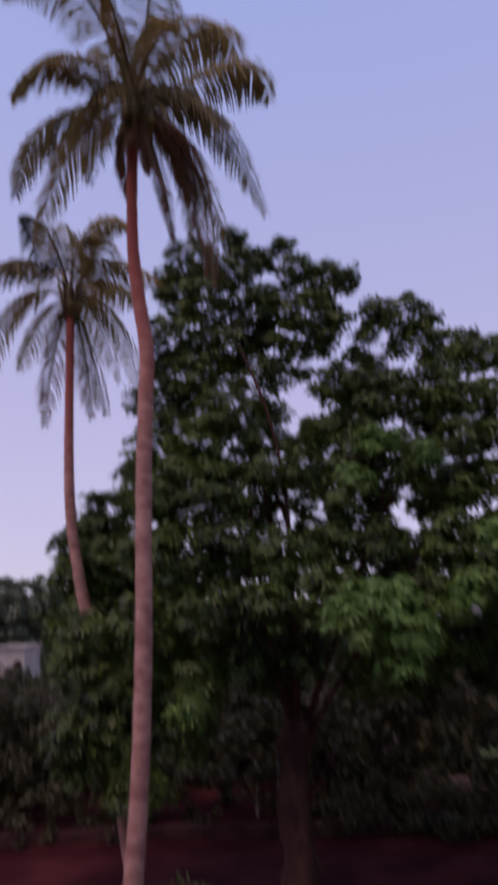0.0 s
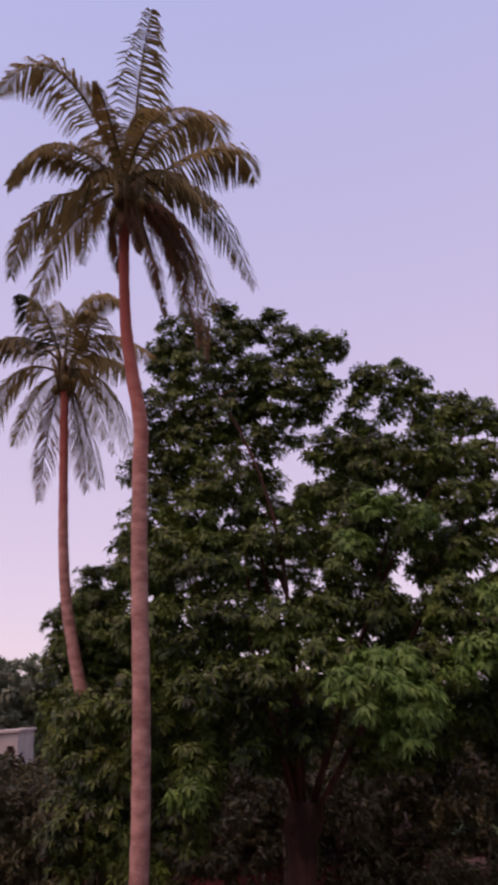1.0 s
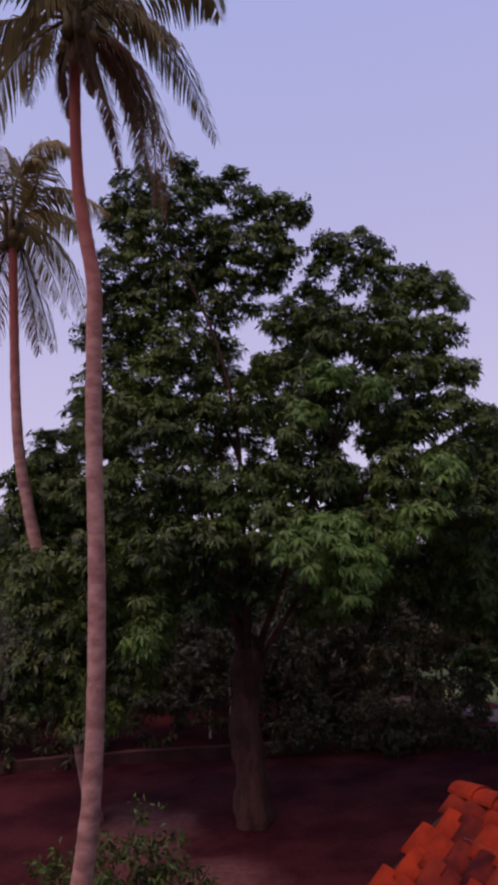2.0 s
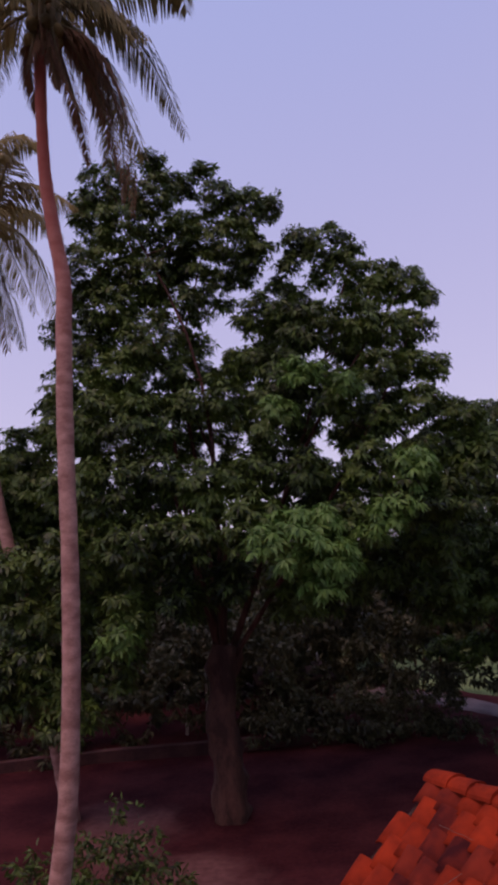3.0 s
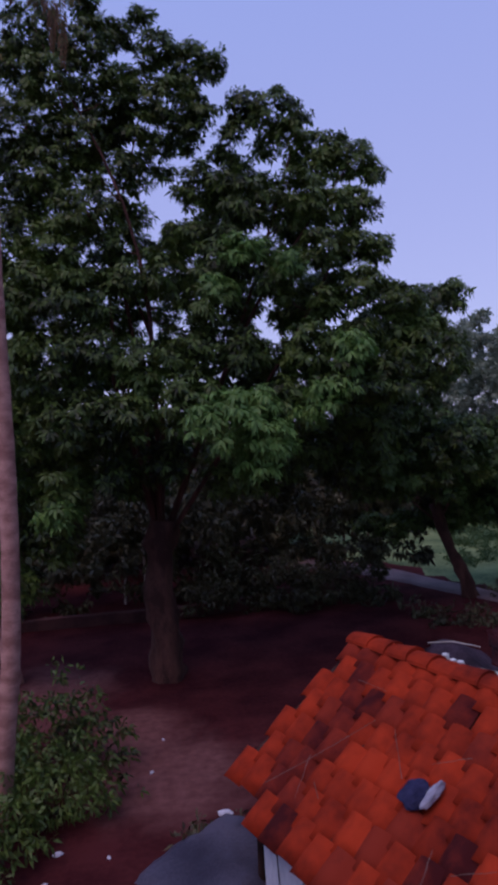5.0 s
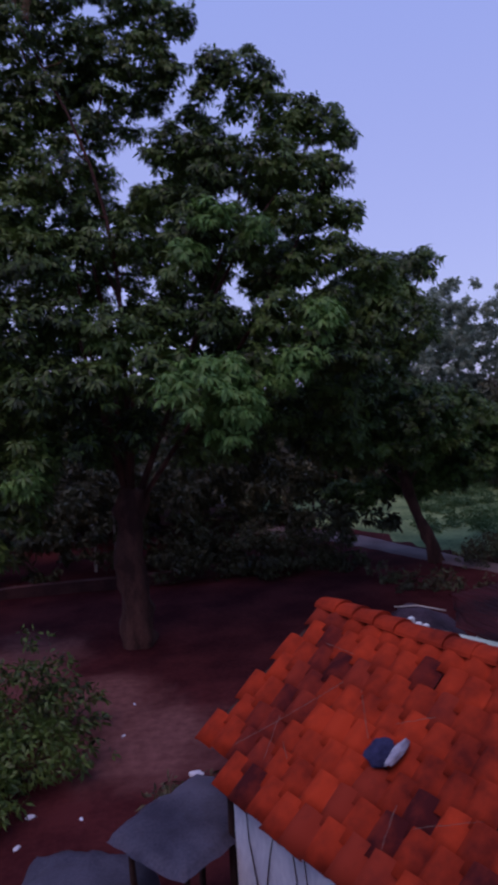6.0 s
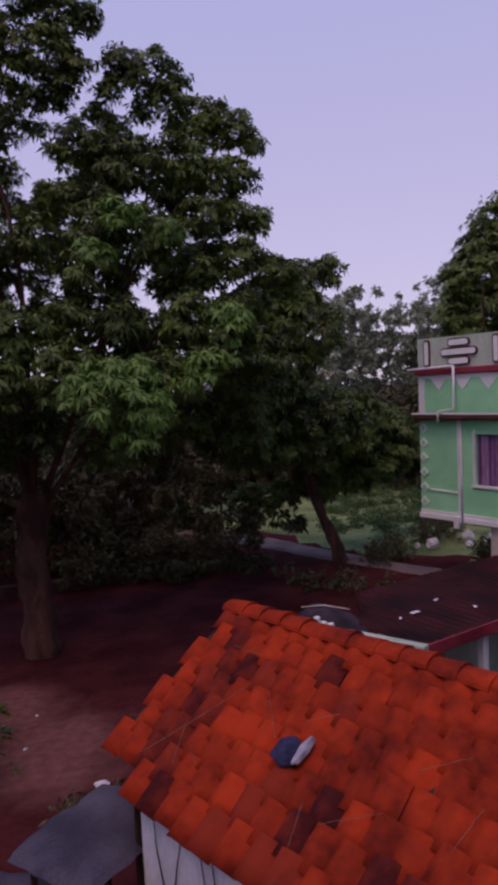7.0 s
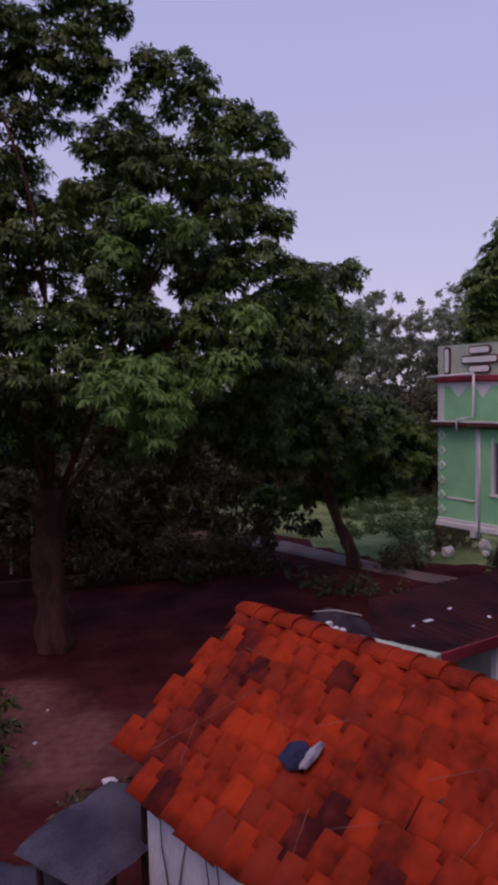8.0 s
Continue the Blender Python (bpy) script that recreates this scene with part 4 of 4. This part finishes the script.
# window with a purple curtain
frame_ob = part("window", box((1.66, 0.06, 0.08), at(2.7, -0.03, Z1 + 0.95), 0.01), M_PALE, house, "window with drawn purple curtain")
for x in (1.95, 3.45):
    part("window_jamb", box((0.05, 0.1, 1.62), at(x, -0.02, Z1 + 1.76)), M_PALE, frame_ob)
for k in range(5):
    part("window_bar", add_tube(bmesh.new(), [(2.1 + 0.29 * k, 0.05, Z1 + 0.98), (2.1 + 0.29 * k, 0.05, Z2 - 0.45)], [0.012, 0.012], 6), M_DARK, frame_ob)
bm = bmesh.new()
cols = [[bm.verts.new((1.95 + 1.5 * i / 60, 0.14 + 0.03 * math.sin(i * 0.95), z)) for z in (Z1 + 0.95, Z2 - 0.45)] for i in range(61)]
for a, b in zip(cols, cols[1:]):
    bm.faces.new((a[0], b[0], b[1], a[1]))
part("curtain", bm, M_CURTAIN, frame_ob, "purple pleated curtain", smooth=True)
# white drain pipe
PIPES = [[(-0.1, -0.36, Z3 + 0.16), (1.42, -0.20, Z3 + 0.22)], [(1.42, -0.20, Z3 + 0.22), (1.42, -0.2, Z2 + 0.30), (0.98, -0.36, Z2 + 0.22), (0.98, -0.40, Z2 - 0.12)], [(1.52, -0.06, Z2), (1.52, -0.06, Z1 - 0.35)]]
for p in PIPES:
    part("drain_pipe", add_tube(bmesh.new(), p, [0.035] * len(p), 8), M_PLASTIC, house, "white plastic drain pipe", smooth=True)
part("pipe_outlet", box((0.16, 0.12, 0.36), at(1.34, -0.08, Z1 - 0.16), 0.02), M_PLASTIC, house)
part("mast", add_tube(bmesh.new(), [(2.05, 0.4, Z4 - 0.3), (2.05, 0.4, Z4 + 1.5)], [0.03, 0.025], 6), M_DARK, house, "thin iron rod on the roof")
part("roof_slab", box((HL - 0.3, HD - 0.3, 0.1), at(HL / 2, HD / 2, Z3 + 0.24)), M_PARAPET, house)

# ---------------- tiled hut ----------------
A0, U, S = Vector((3.03, 9.25, 3.6)), Vector((0.38, -0.925, 0)), Vector((-0.925, -0.38, 0))
HUT_L, RUN, RISE = 7.4, 2.09, 1.15


def hut(a, b, z):
    """A place in the hut: a along the ridge from its far end, b from the ridge toward the near eave, z above the yard."""
    p = A0 + U * a + S * b
    return Vector((p.x, p.y, z))


HM = Matrix((( U.x, S.x, 0, A0.x), (U.y, S.y, 0, A0.y), (0, 0, 1, 0), (0, 0, 0, 1)))
hut_ob = thing("hut", (0, 0, 0), "low whitewashed hut with an old red clay tile roof", "hut")
hut_ob.matrix_world = HM
WA = 0.92
part("side_wall", box((HUT_L - WA, 0.22, 2.24), at((HUT_L + WA) / 2, 2.16, 1.12)), M_WHITEWASH, hut_ob, "stained whitewashed wall")
part("side_wall", box((HUT_L - WA, 0.22, 2.42), at((HUT_L + WA) / 2, -1.82, 1.21)), M_WHITEWASH, hut_ob)
for a in (WA + 0.11, HUT_L - 0.11):
    bm = bmesh.new()
    prof = [(-1.71, 0), (2.05, 0), (2.05, 2.33), (0, 3.38), (-1.71, 2.5)]
    f = [bm.verts.new((a - 0.11, y, z)) for y, z in prof]
    g = [bm.verts.new((a + 0.11, y, z)) for y, z in prof]
    bm.faces.new(f), bm.faces.new(g[::-1])
    for i in range(5):
        bm.faces.new((f[i], f[(i + 1) % 5], g[(i + 1) % 5], g[i]))
    part("gable_wall", bm, M_WHITEWASH, hut_ob)
for b in (1.75, -1.75):
    part("post", add_tube(bmesh.new(), [(0.25, b, -0.05), (0.24, b, 1.3), (0.25, b, 2.46)], [0.07, 0.06, 0.055], 8, 0.3), M_DARK, hut_ob, "rough wooden porch post")
part("post", add_tube(bmesh.new(), [(WA - 0.12, 2.25, -0.05), (WA - 0.1, 2.26, 1.2), (WA - 0.12, 2.23, 2.24)], [0.05, 0.045, 0.04], 8, 0.3), M_DARK, hut_ob)
ang = math.atan2(RISE, RUN)
SL = math.hypot(RUN, RISE)
roof = part("roof", box((HUT_L - 0.5, SL, 0.05), at(HUT_L / 2 + 0.2, RUN / 2, 3.6 - RISE / 2 - 0.08) @ Matrix.Rotation(-ang, 4, "X")), M_DARK, hut_ob, "red clay tile roof, weathered and uneven")
part("roof_back", box((HUT_L - 0.1, SL, 0.05), at(HUT_L / 2, -RUN / 2, 3.6 - RISE / 2 - 0.08) @ Matrix.Rotation(ang, 4, "X")), M_DARK, hut_ob)
for a in (0.06, 1.0, 2.6, 4.2, 5.8):
    part("rafter", add_tube(bmesh.new(), [(a, 0.02, 3.46), (a, (RUN + 0.30) if a > 0.8 else RUN, 3.46 - (RISE + 0.165 if a > 0.8 else RISE))], [0.045, 0.04], 6, 0.3), M_DARK, hut_ob)

# ---------------- low shed with the rusty roof ----------------
SH = Matrix.Translation((6.2, 9.5, 0)) @ Matrix.Rotation(math.atan2(0.24, 0.97), 4, "Z")
shed = thing("shed", (0, 0, 0), "low shed with a dark rusty red sheet roof", "shed")
shed.matrix_world = SH
bm = bmesh.new()
n = 60
rows = []
for i in range(n + 1):
    x = -0.2 + 6.0 * i / n
    row = []
    for j in range(5):
        y = -0.20 + 2.75 * j / 4
        row.append(bm.verts.new((max(x, -0.12 + max(0.0, y - 1.2) * (1 - i / n)), y, 2.40 + 0.01 * j + 0.02 * (i % 2) + 0.015 * noise.noise(Vector((x, y, 0))))))
    rows.append(row)
for a, b in zip(rows, rows[1:]):
    for j in range(4):
        bm.faces.new((a[j], b[j], b[j + 1], a[j + 1]))
res = bmesh.ops.solidify(bm, geom=bm.faces[:], thickness=0.02)
part("roof", bm, M_RUST, shed, "dark rusty corrugated sheet roof")
part("fascia", box((6.0, 0.04, 0.20), at(2.8, -0.22, 2.32), 0.01), M_MAROON, shed, "dull red fascia board")
WALL_TURN = Matrix.Rotation(math.atan2(1.33, -0.44) - math.pi / 2, 4, "Z")
part("wall", box((0.15, 1.40, 2.30), at(-0.30, 0.35, 1.15) @ WALL_TURN), M_PARAPET, shed, "weathered side wall")
part("wall_coping", box((0.18, 1.44, 0.17), at(-0.32, 0.35, 2.385) @ WALL_TURN, 0.015), M_PARAPET, shed, "pale plaster coping of the side wall")
for k in range(4):
    part("baluster", box((0.10, 0.09, 0.26), at(-0.62 + 0.02 * k, 1.16 + 0.21 * k, 2.36 + 0.03 * (k % 2)), 0.02), M_PALE, shed, "broken pale baluster")
part("low_wall", box((0.14, 0.95, 2.23), at(-0.60, 1.48, 1.115)), M_PARAPET, shed)
part("back_wall", box((3.9, 0.12, 2.36), at(3.55, 2.42, 1.18)), M_PARAPET, shed)
part("inner_wall", box((5.3, 0.12, 2.3), at(2.85, 0.95, 1.15)), M_PARAPET, shed, "pale green inner wall behind the open front")
for x in (0.15, 1.72, 3.6, 5.4):
    part("pillar", box((0.14, 0.14, 2.36), at(x, 0.0, 1.18), 0.015), M_PALE, shed, "pale green pillar")


# ---------------- yard things ----------------
def lump(name, label, category, at_m, size, material, seed, group=""):
    """A crumpled soft thing lying on what is under it."""
    bm = bmesh.new()
    bmesh.ops.create_icosphere(bm, subdivisions=3, radius=0.5)
    for v in bm.verts:
        v.co *= 1 + 0.35 * noise.noise(v.co * 3 + Vector((seed, 0, 0))) + 0.12 * noise.noise(v.co * 9 + Vector((0, seed, 0)))
        v.co.z = max(v.co.z, -0.32) + 0.32
        v.co = Vector((v.co.x * size[0], v.co.y * size[1], v.co.z * size[2]))
    ob = part(name, bm, material, smooth=False)
    ob.matrix_world = at_m
    return tagged(ob, label, category, group)


def on_roof(a, s, lift=0.0):
    """A place on the near slope of the hut: a along the ridge, s down the slope."""
    return HM @ at(a, 0, 3.6) @ Matrix.Rotation(-ang, 4, "X") @ at(0, s, 0.10 + lift)


def draped(name, label, category, m, size, peak, seed, material, flat=3.0):
    """A sheet sagging over what it covers, down to the ground at its rim."""
    bm = bmesh.new()
    n, grid = 22, []
    for i in range(n + 1):
        row = []
        for j in range(n + 1):
            u, v = 2 * i / n - 1, 2 * j / n - 1
            e = max(abs(u), abs(v))
            z = peak * (1 - e ** flat) * (0.75 + 0.25 * math.cos(u * 1.3)) + 0.10 * noise.noise(Vector((u * 2, v * 2, seed))) + 0.04 * noise.noise(Vector((u * 6, v * 6, seed)))
            row.append(bm.verts.new((u * size[0] * (1 + 0.06 * noise.noise(Vector((v * 3, seed, 0)))), v * size[1] * (1 + 0.06 * noise.noise(Vector((u * 3, 0, seed)))), max(0.015, z))))
        grid.append(row)
    for a, b in zip(grid, grid[1:]):
        for j in range(n):
            bm.faces.new((a[j], b[j], b[j + 1], a[j + 1]))
    bmesh.ops.solidify(bm, geom=bm.faces[:], thickness=0.012)
    ob = part(name, bm, material, smooth=True)
    ob.matrix_world = m
    return tagged(ob, label, category)


draped("tarpaulin", "grey-blue tarpaulin stretched over a low pile in the yard", "tarpaulin", at(-0.6, 8.35, 0) @ Matrix.Rotation(-0.3, 4, "Z"), (0.95, 0.85), 0.85, 5, M_TARP, 9.0)
lean = thing("lean_to", (0.84, 8.05, 0), "small lean-to under a sagging grey-blue tarpaulin beside the hut", "lean-to")
lean.matrix_world = at(0.84, 8.05, 0) @ Matrix.Rotation(radians(38), 4, "Z")
bm, n, rows = bmesh.new(), 26, []
for i in range(n + 1):
    row = []
    for j in range(n + 1):
        u, v = 2 * i / n - 1, 2 * j / n - 1
        e = max(abs(u), abs(v))
        x = 0.80 * u * (1 - 0.03 * v * v) * (1 + 0.04 * noise.noise(Vector((v * 2.5, 4, 0))))
        y = 0.66 * v * (1 - 0.03 * u * u) * (1 + 0.04 * noise.noise(Vector((u * 2.5, 0, 9))))
        row.append(bm.verts.new((x, y, 1.62 + 0.05 * x - 0.14 * e ** 9 + 0.06 * noise.noise(Vector((x * 2.2, y * 2.2, 2))) + 0.025 * noise.noise(Vector((x * 6, y * 6, 5))))))
    rows.append(row)
for a, b in zip(rows, rows[1:]):
    for j in range(n):
        bm.faces.new((a[j], b[j], b[j + 1], a[j + 1]))
bmesh.ops.solidify(bm, geom=bm.faces[:], thickness=0.012)
part("roof_sheet", bm, M_TARP, lean, "sagging grey-blue tarpaulin with drooping edges", smooth=True)
for x in (-0.58, 0.58):
    for y in (-0.46, 0.46):
        part("post", add_tube(bmesh.new(), [(x, y, -0.05), (x + 0.02, y, 0.8), (x, y, 1.52)], [0.045, 0.04, 0.035], 7, 0.3), M_DARK, lean)
for k, (x, y, s) in enumerate(((-1.38, 11.36, 0.16), (-1.52, 10.6, 0.13), (-0.58, 11.0, 0.09), (1.36, 11.7, 0.24), (0.2, 13.6, 0.10), (0.5, 15.0, 0.08))):
    lump("litter", "scrap of pale plastic litter on the bare earth", "litter", at(x, y, ground_height(x, y) + 0.005) @ Matrix.Rotation(k, 4, "Z"), (s, s * 0.6, s * 0.4), M_CLOTH, 40 + k, "litter")
for k in range(9):
    a0, s0 = 0.8 + 0.45 * k + 0.2 * math.sin(k * 5), 0.7 + 1.5 * abs(math.sin(k * 2.3))
    pts = [on_roof(a0 + 0.13 * i * math.cos(k), s0 + 0.13 * i * math.sin(k * 1.7), 0.03 + 0.01 * (i % 2)).translation for i in range(5)]
    tagged(part("twig", add_tube(bmesh.new(), pts, [0.0035, 0.0035, 0.003, 0.003, 0.002], 4), M_WIRE), "dry brown twig lying on the roof tiles", "twig", "twigs on the roof")
draped("tarpaulin", "dull purple-grey sheet over a pile behind the hut", "tarpaulin", at(7.3, 15.2, 0) @ Matrix.Rotation(-0.6, 4, "Z"), (1.35, 0.95), 1.28, 9, M_PILE, 2.0)

bm = bmesh.new()
path = smooth_path([(-9, 24.6, 0), (-3, 24.9, 0), (2, 24.7, 0), (5.2, 25.2, 0)], 40)
for k in range(40):
    a, b = path[k], path[k + 1]
    d = b - a
    add_box(bm, (d.length + 0.02, 0.3, 0.40 + 0.06 * noise.noise(Vector((k * 0.4, 0, 0)))), Matrix.Translation((a + b) / 2 + Vector((0, 0, 0.17))) @ Matrix.Rotation(math.atan2(d.y, d.x), 4, "Z"))
tagged(part("mud_wall", bm, M_MUD), "low red mud boundary wall behind the tree", "wall", kind="structure")

mh = thing("mud_hut", (3.9, 27.6, 0), "dim low mud hut under the trees", "hut")
part("wall", box((2.6, 2.0, 1.7), at(0, 0, 0.85), 0.04), M_MUD, mh)
part("roof", box((3.0, 2.4, 0.16), at(0, 0, 1.80) @ Matrix.Rotation(radians(6), 4, "X"), 0.05), M_DARK, mh, "dark flat thatch")
for x, y, h in ((5.2, 29.0, 2.3), (0.6, 28.5, 2.2), (-0.2, 27.5, 1.8)):
    tagged(part("fence_post", add_tube(bmesh.new(), [(x, y, -0.05), (x + 0.04, y, h * 0.5), (x, y, h)], [0.06, 0.055, 0.05], 7, 0.3), M_CREAM), "pale weathered post under the trees", "post", "fence posts")

# dry creeper on the hut wall
for k in range(7):
    a = 1.3 + 0.33 * k
    pts = [hut(a + 0.10 * math.sin(k * 2 + i), 2.29, 0.4 + 0.32 * i) for i in range(7)]
    tagged(part("creeper", add_tube(bmesh.new(), pts, [0.012, 0.011, 0.010, 0.009, 0.007, 0.006, 0.004], 5), M_DARK), "dry dark creeper stem on the whitewashed wall", "creeper", "creepers")

# far pale house on the left horizon
fh = thing("far_house", (-18.9, 57.5, 0), "small pale plastered house far off among trees", "house")
part("wall", box((2.2, 4.0, 5.4), at(0.1, 0, 2.7)), M_CREAM, fh)
part("roof", box((2.5, 4.4, 0.2), at(0.1, 0, 5.5), 0.03), M_CREAM, fh, "flat concrete roof")
w = part("window", box((0.5, 0.06, 0.6), at(0.7, -2.02, 4.2)), M_DARK, fh)

M_BAG = mat("thin_white_plastic", (0.26, 0.26, 0.32), (0.50, 0.50, 0.55), 4, 0.5, 20, 0.2)
lump("plastic_bag", "crumpled white plastic bag lying on the roof tiles", "plastic bag", on_roof(2.69, 1.56), (0.10, 0.36, 0.13), M_BAG, 2)
lump("plastic_sheet", "dark blue crumpled plastic sheet on the roof tiles", "plastic sheet", on_roof(2.50, 1.64), (0.34, 0.34, 0.08), M_BLUE, 6)
for k, (x, y, s) in enumerate(((1.05, 0.95, 0.20), (1.9, 1.2, 0.12), (0.62, 0.9, 0.09), (2.1, 0.45, 0.12))):
    ob = part("paper_scrap", box((s, s * 0.45, 0.012), Matrix.Rotation(0.3 * k, 4, "Z"), 0.003), M_CLOTH)
    ob.matrix_world = SH @ at(x, y, 2.45)
    tagged(ob, "small white paper scrap on the shed roof", "paper", "paper scraps")
for k, (x, y, z, s) in enumerate(((16.1, 23.2, 0.04, (0.5, 0.42, 0.5)), (17.9, 23.3, 0.04, (0.5, 0.4, 0.6)), (18.1, 22.2, 0.04, (0.5, 0.4, 0.6)), (15.6, 23.5, 0.04, (0.2, 0.2, 0.25)), (17.4, 22.6, 0.04, (0.3, 0.25, 0.3)))):
    lump("sack", "bulging white sack on the grass behind the green house", "sack", at(x, y, z), s, M_CLOTH, 20 + k, "sacks")
# thin stems in front of the field, a stick on the covered pile, and wires
for k, (x, y, h) in enumerate(((11.55, 36.3, 3.6), (12.0, 36.2, 3.4), (11.2, 31.5, 4.0))):
    ob = thing("sapling", (x, y, 0), "slender dark tree stem in front of the field", "sapling", "saplings")
    part("stem", add_tube(bmesh.new(), smooth_path([(0, 0, -0.05), (0.05, 0, h * 0.5), (0.0, 0, h)], 8), [0.07 - 0.004 * i for i in range(9)], 7, 0.3), M_BARK, ob, smooth=True)
    q = leaf_quads(np.random.default_rng(90 + k), [(0, 0, h + 0.3, 0.7)], 120, 8, 0.22, 0.07)
    link("foliage", quads_mesh("foliage", q), M_BUSH, ob)
tagged(part("stick", add_tube(bmesh.new(), [(6.75, 15.25, 1.30), (7.3, 15.1, 1.31), (7.9, 14.9, 1.17)], [0.012, 0.02, 0.012], 6, 0.3), M_CREAM), "pale bare stick lying on the covered pile", "stick")
sag = []
for i in range(25):
    f = i / 24
    p = hut(0.9, 2.2, 2.62).lerp(hut(1.49, 1.03, 3.20), f)
    sag.append(p - Vector((0, 0, 0.06 * f * (1 - f))))
tagged(part("wire", add_tube(bmesh.new(), sag, [0.0028] * 25, 5), M_WIRE), "thin brown wire lying slack over the roof tiles", "wire")

# ---------------- roof tiles, last ----------------
def tile_mesh(name, w, ln, material):
    """One clay pan tile: a roll and a pan, with a thick lower lip."""
    bm = bmesh.new()
    prof = [(-0.5, 0.012), (-0.38, 0.050), (-0.20, 0.078), (0.0, 0.080), (0.18, 0.062), (0.32, 0.022), (0.42, 0.002), (0.5, 0.014)]
    top = [[bm.verts.new((x * w * (1.17 if e else 1.10), y, z + e * 0.012)) for x, z in prof] for e, y in ((0, 0.0), (0.5, ln * 0.5), (1, ln))]
    for a, b in zip(top, top[1:]):
        for k in range(7):
            bm.faces.new((a[k], b[k], b[k + 1], a[k + 1]))
    lip = [bm.verts.new((v.co.x, v.co.y - 0.015, v.co.z - 0.035)) for v in top[-1]]
    for k in range(7):
        bm.faces.new((top[-1][k], lip[k], lip[k + 1], top[-1][k + 1]))
    mesh = bpy.data.meshes.new(name)
    bmesh.ops.recalc_face_normals(bm, faces=bm.faces)
    bm.to_mesh(mesh)
    bm.free()
    mesh.shade_smooth()
    mesh.materials.append(material)
    return mesh


TW, TE = 0.32, 0.345
rt = random.Random(4)
tile, old_tile = tile_mesh("tile", TW, 0.45, M_TILE), tile_mesh("tile", TW, 0.45, M_TILE_OLD)
cols_n, rows_n = int(HUT_L / TW), 8
for i in range(cols_n):
    for j in range(rows_n):
        if j == 7 and i < 2:      # the lower eave starts past the porch
            continue
        s = j * TE - 0.02 + rt.gauss(0, 0.018)
        a = (i + 0.5 + (0.5 if j % 2 else 0.0)) * TW + rt.gauss(0, 0.014)
        # moss and soot have darkened a strip behind the verge and a patch round the plastic bag
        worn = (0.55 < a < 1.25 and 0.3 < s < 2.3) or (a < 0.6 and s < 0.3) or math.hypot((a - 2.9) / 0.8, (s - 1.95) / 0.45) < 1 or math.hypot((a - 4.6) / 0.9, (s - 2.2) / 0.4) < 1
        ob = new("tile", old_tile if rt.random() < (0.8 if worn else 0.04) else tile)
        ob.parent = roof
        lift = 0.03 + 0.012 * noise.noise(Vector((i * 0.4, j * 0.5, 0)))
        m = at(a, 0, 3.6 - 0.035) @ Matrix.Rotation(-ang, 4, "X") @ at(0, s, lift) @ Matrix.Rotation(-radians(9.5) + rt.gauss(0, 0.03), 4, "X") @ Matrix.Rotation(rt.gauss(0, 0.03), 4, "Z") @ Matrix.Rotation(rt.gauss(0, 0.03), 4, "Y")
        ob.matrix_basis = m
# ridge tiles
ridge_bm = bmesh.new()
for k in range(9):
    t = math.pi * k / 8
    ridge_bm.verts.new((0.0, 0.17 * math.cos(t), 0.10 * math.sin(t)))
    ridge_bm.verts.new((0.42, 0.19 * math.cos(t), 0.125 * math.sin(t)))
ridge_bm.verts.ensure_lookup_table()
for k in range(8):
    ridge_bm.faces.new([ridge_bm.verts[i] for i in (2 * k, 2 * k + 1, 2 * k + 3, 2 * k + 2)])
ridge_bm.faces.new([ridge_bm.verts[2 * k + 1] for k in range(9)])
ridge_bm.faces.new([ridge_bm.verts[2 * k] for k in range(9)][::-1])
bmesh.ops.recalc_face_normals(ridge_bm, faces=ridge_bm.faces)
ridge_mesh = bpy.data.meshes.new("ridge_tile")
ridge_bm.to_mesh(ridge_mesh)
ridge_bm.free()
ridge_mesh.materials.append(M_TILE)
for k in range(int(HUT_L / 0.36)):
    ob = new("ridge_tile", ridge_mesh)
    ob.parent = roof
    ob.matrix_basis = at(k * 0.36 + rt.gauss(0, 0.01), rt.gauss(0, 0.01), 3.56) @ Matrix.Rotation(rt.gauss(0, 0.03), 4, "Z") @ Matrix.Rotation(rt.gauss(0, 0.03), 4, "Y")
# the far slope, seen by nobody from the terrace
quads = []
for i in range(cols_n):
    for j in range(rows_n):
        m = at((i + 0.5) * TW, 0, 3.6 - 0.035) @ Matrix.Rotation(ang, 4, "X") @ at(0, -j * TE, 0.045) @ Matrix.Rotation(radians(4), 4, "X")
        quads.append([list(m @ Vector(p)) for p in ((-0.12, 0, 0.03), (0.12, 0, 0), (0.12, -0.38, 0), (-0.12, -0.38, 0.03))])
tagged(link("tiles_back", quads_mesh("tiles_back", np.array(quads)), M_TILE_BACK, hut_ob), kind="stuff")

# the terrace house the view is taken from
tagged(part("terrace", box((9, 8, 5.0), at(-1.0, -3.65, 2.5), 0.02), M_CREAM), "plain plastered house with a flat terrace", "house", kind="structure")
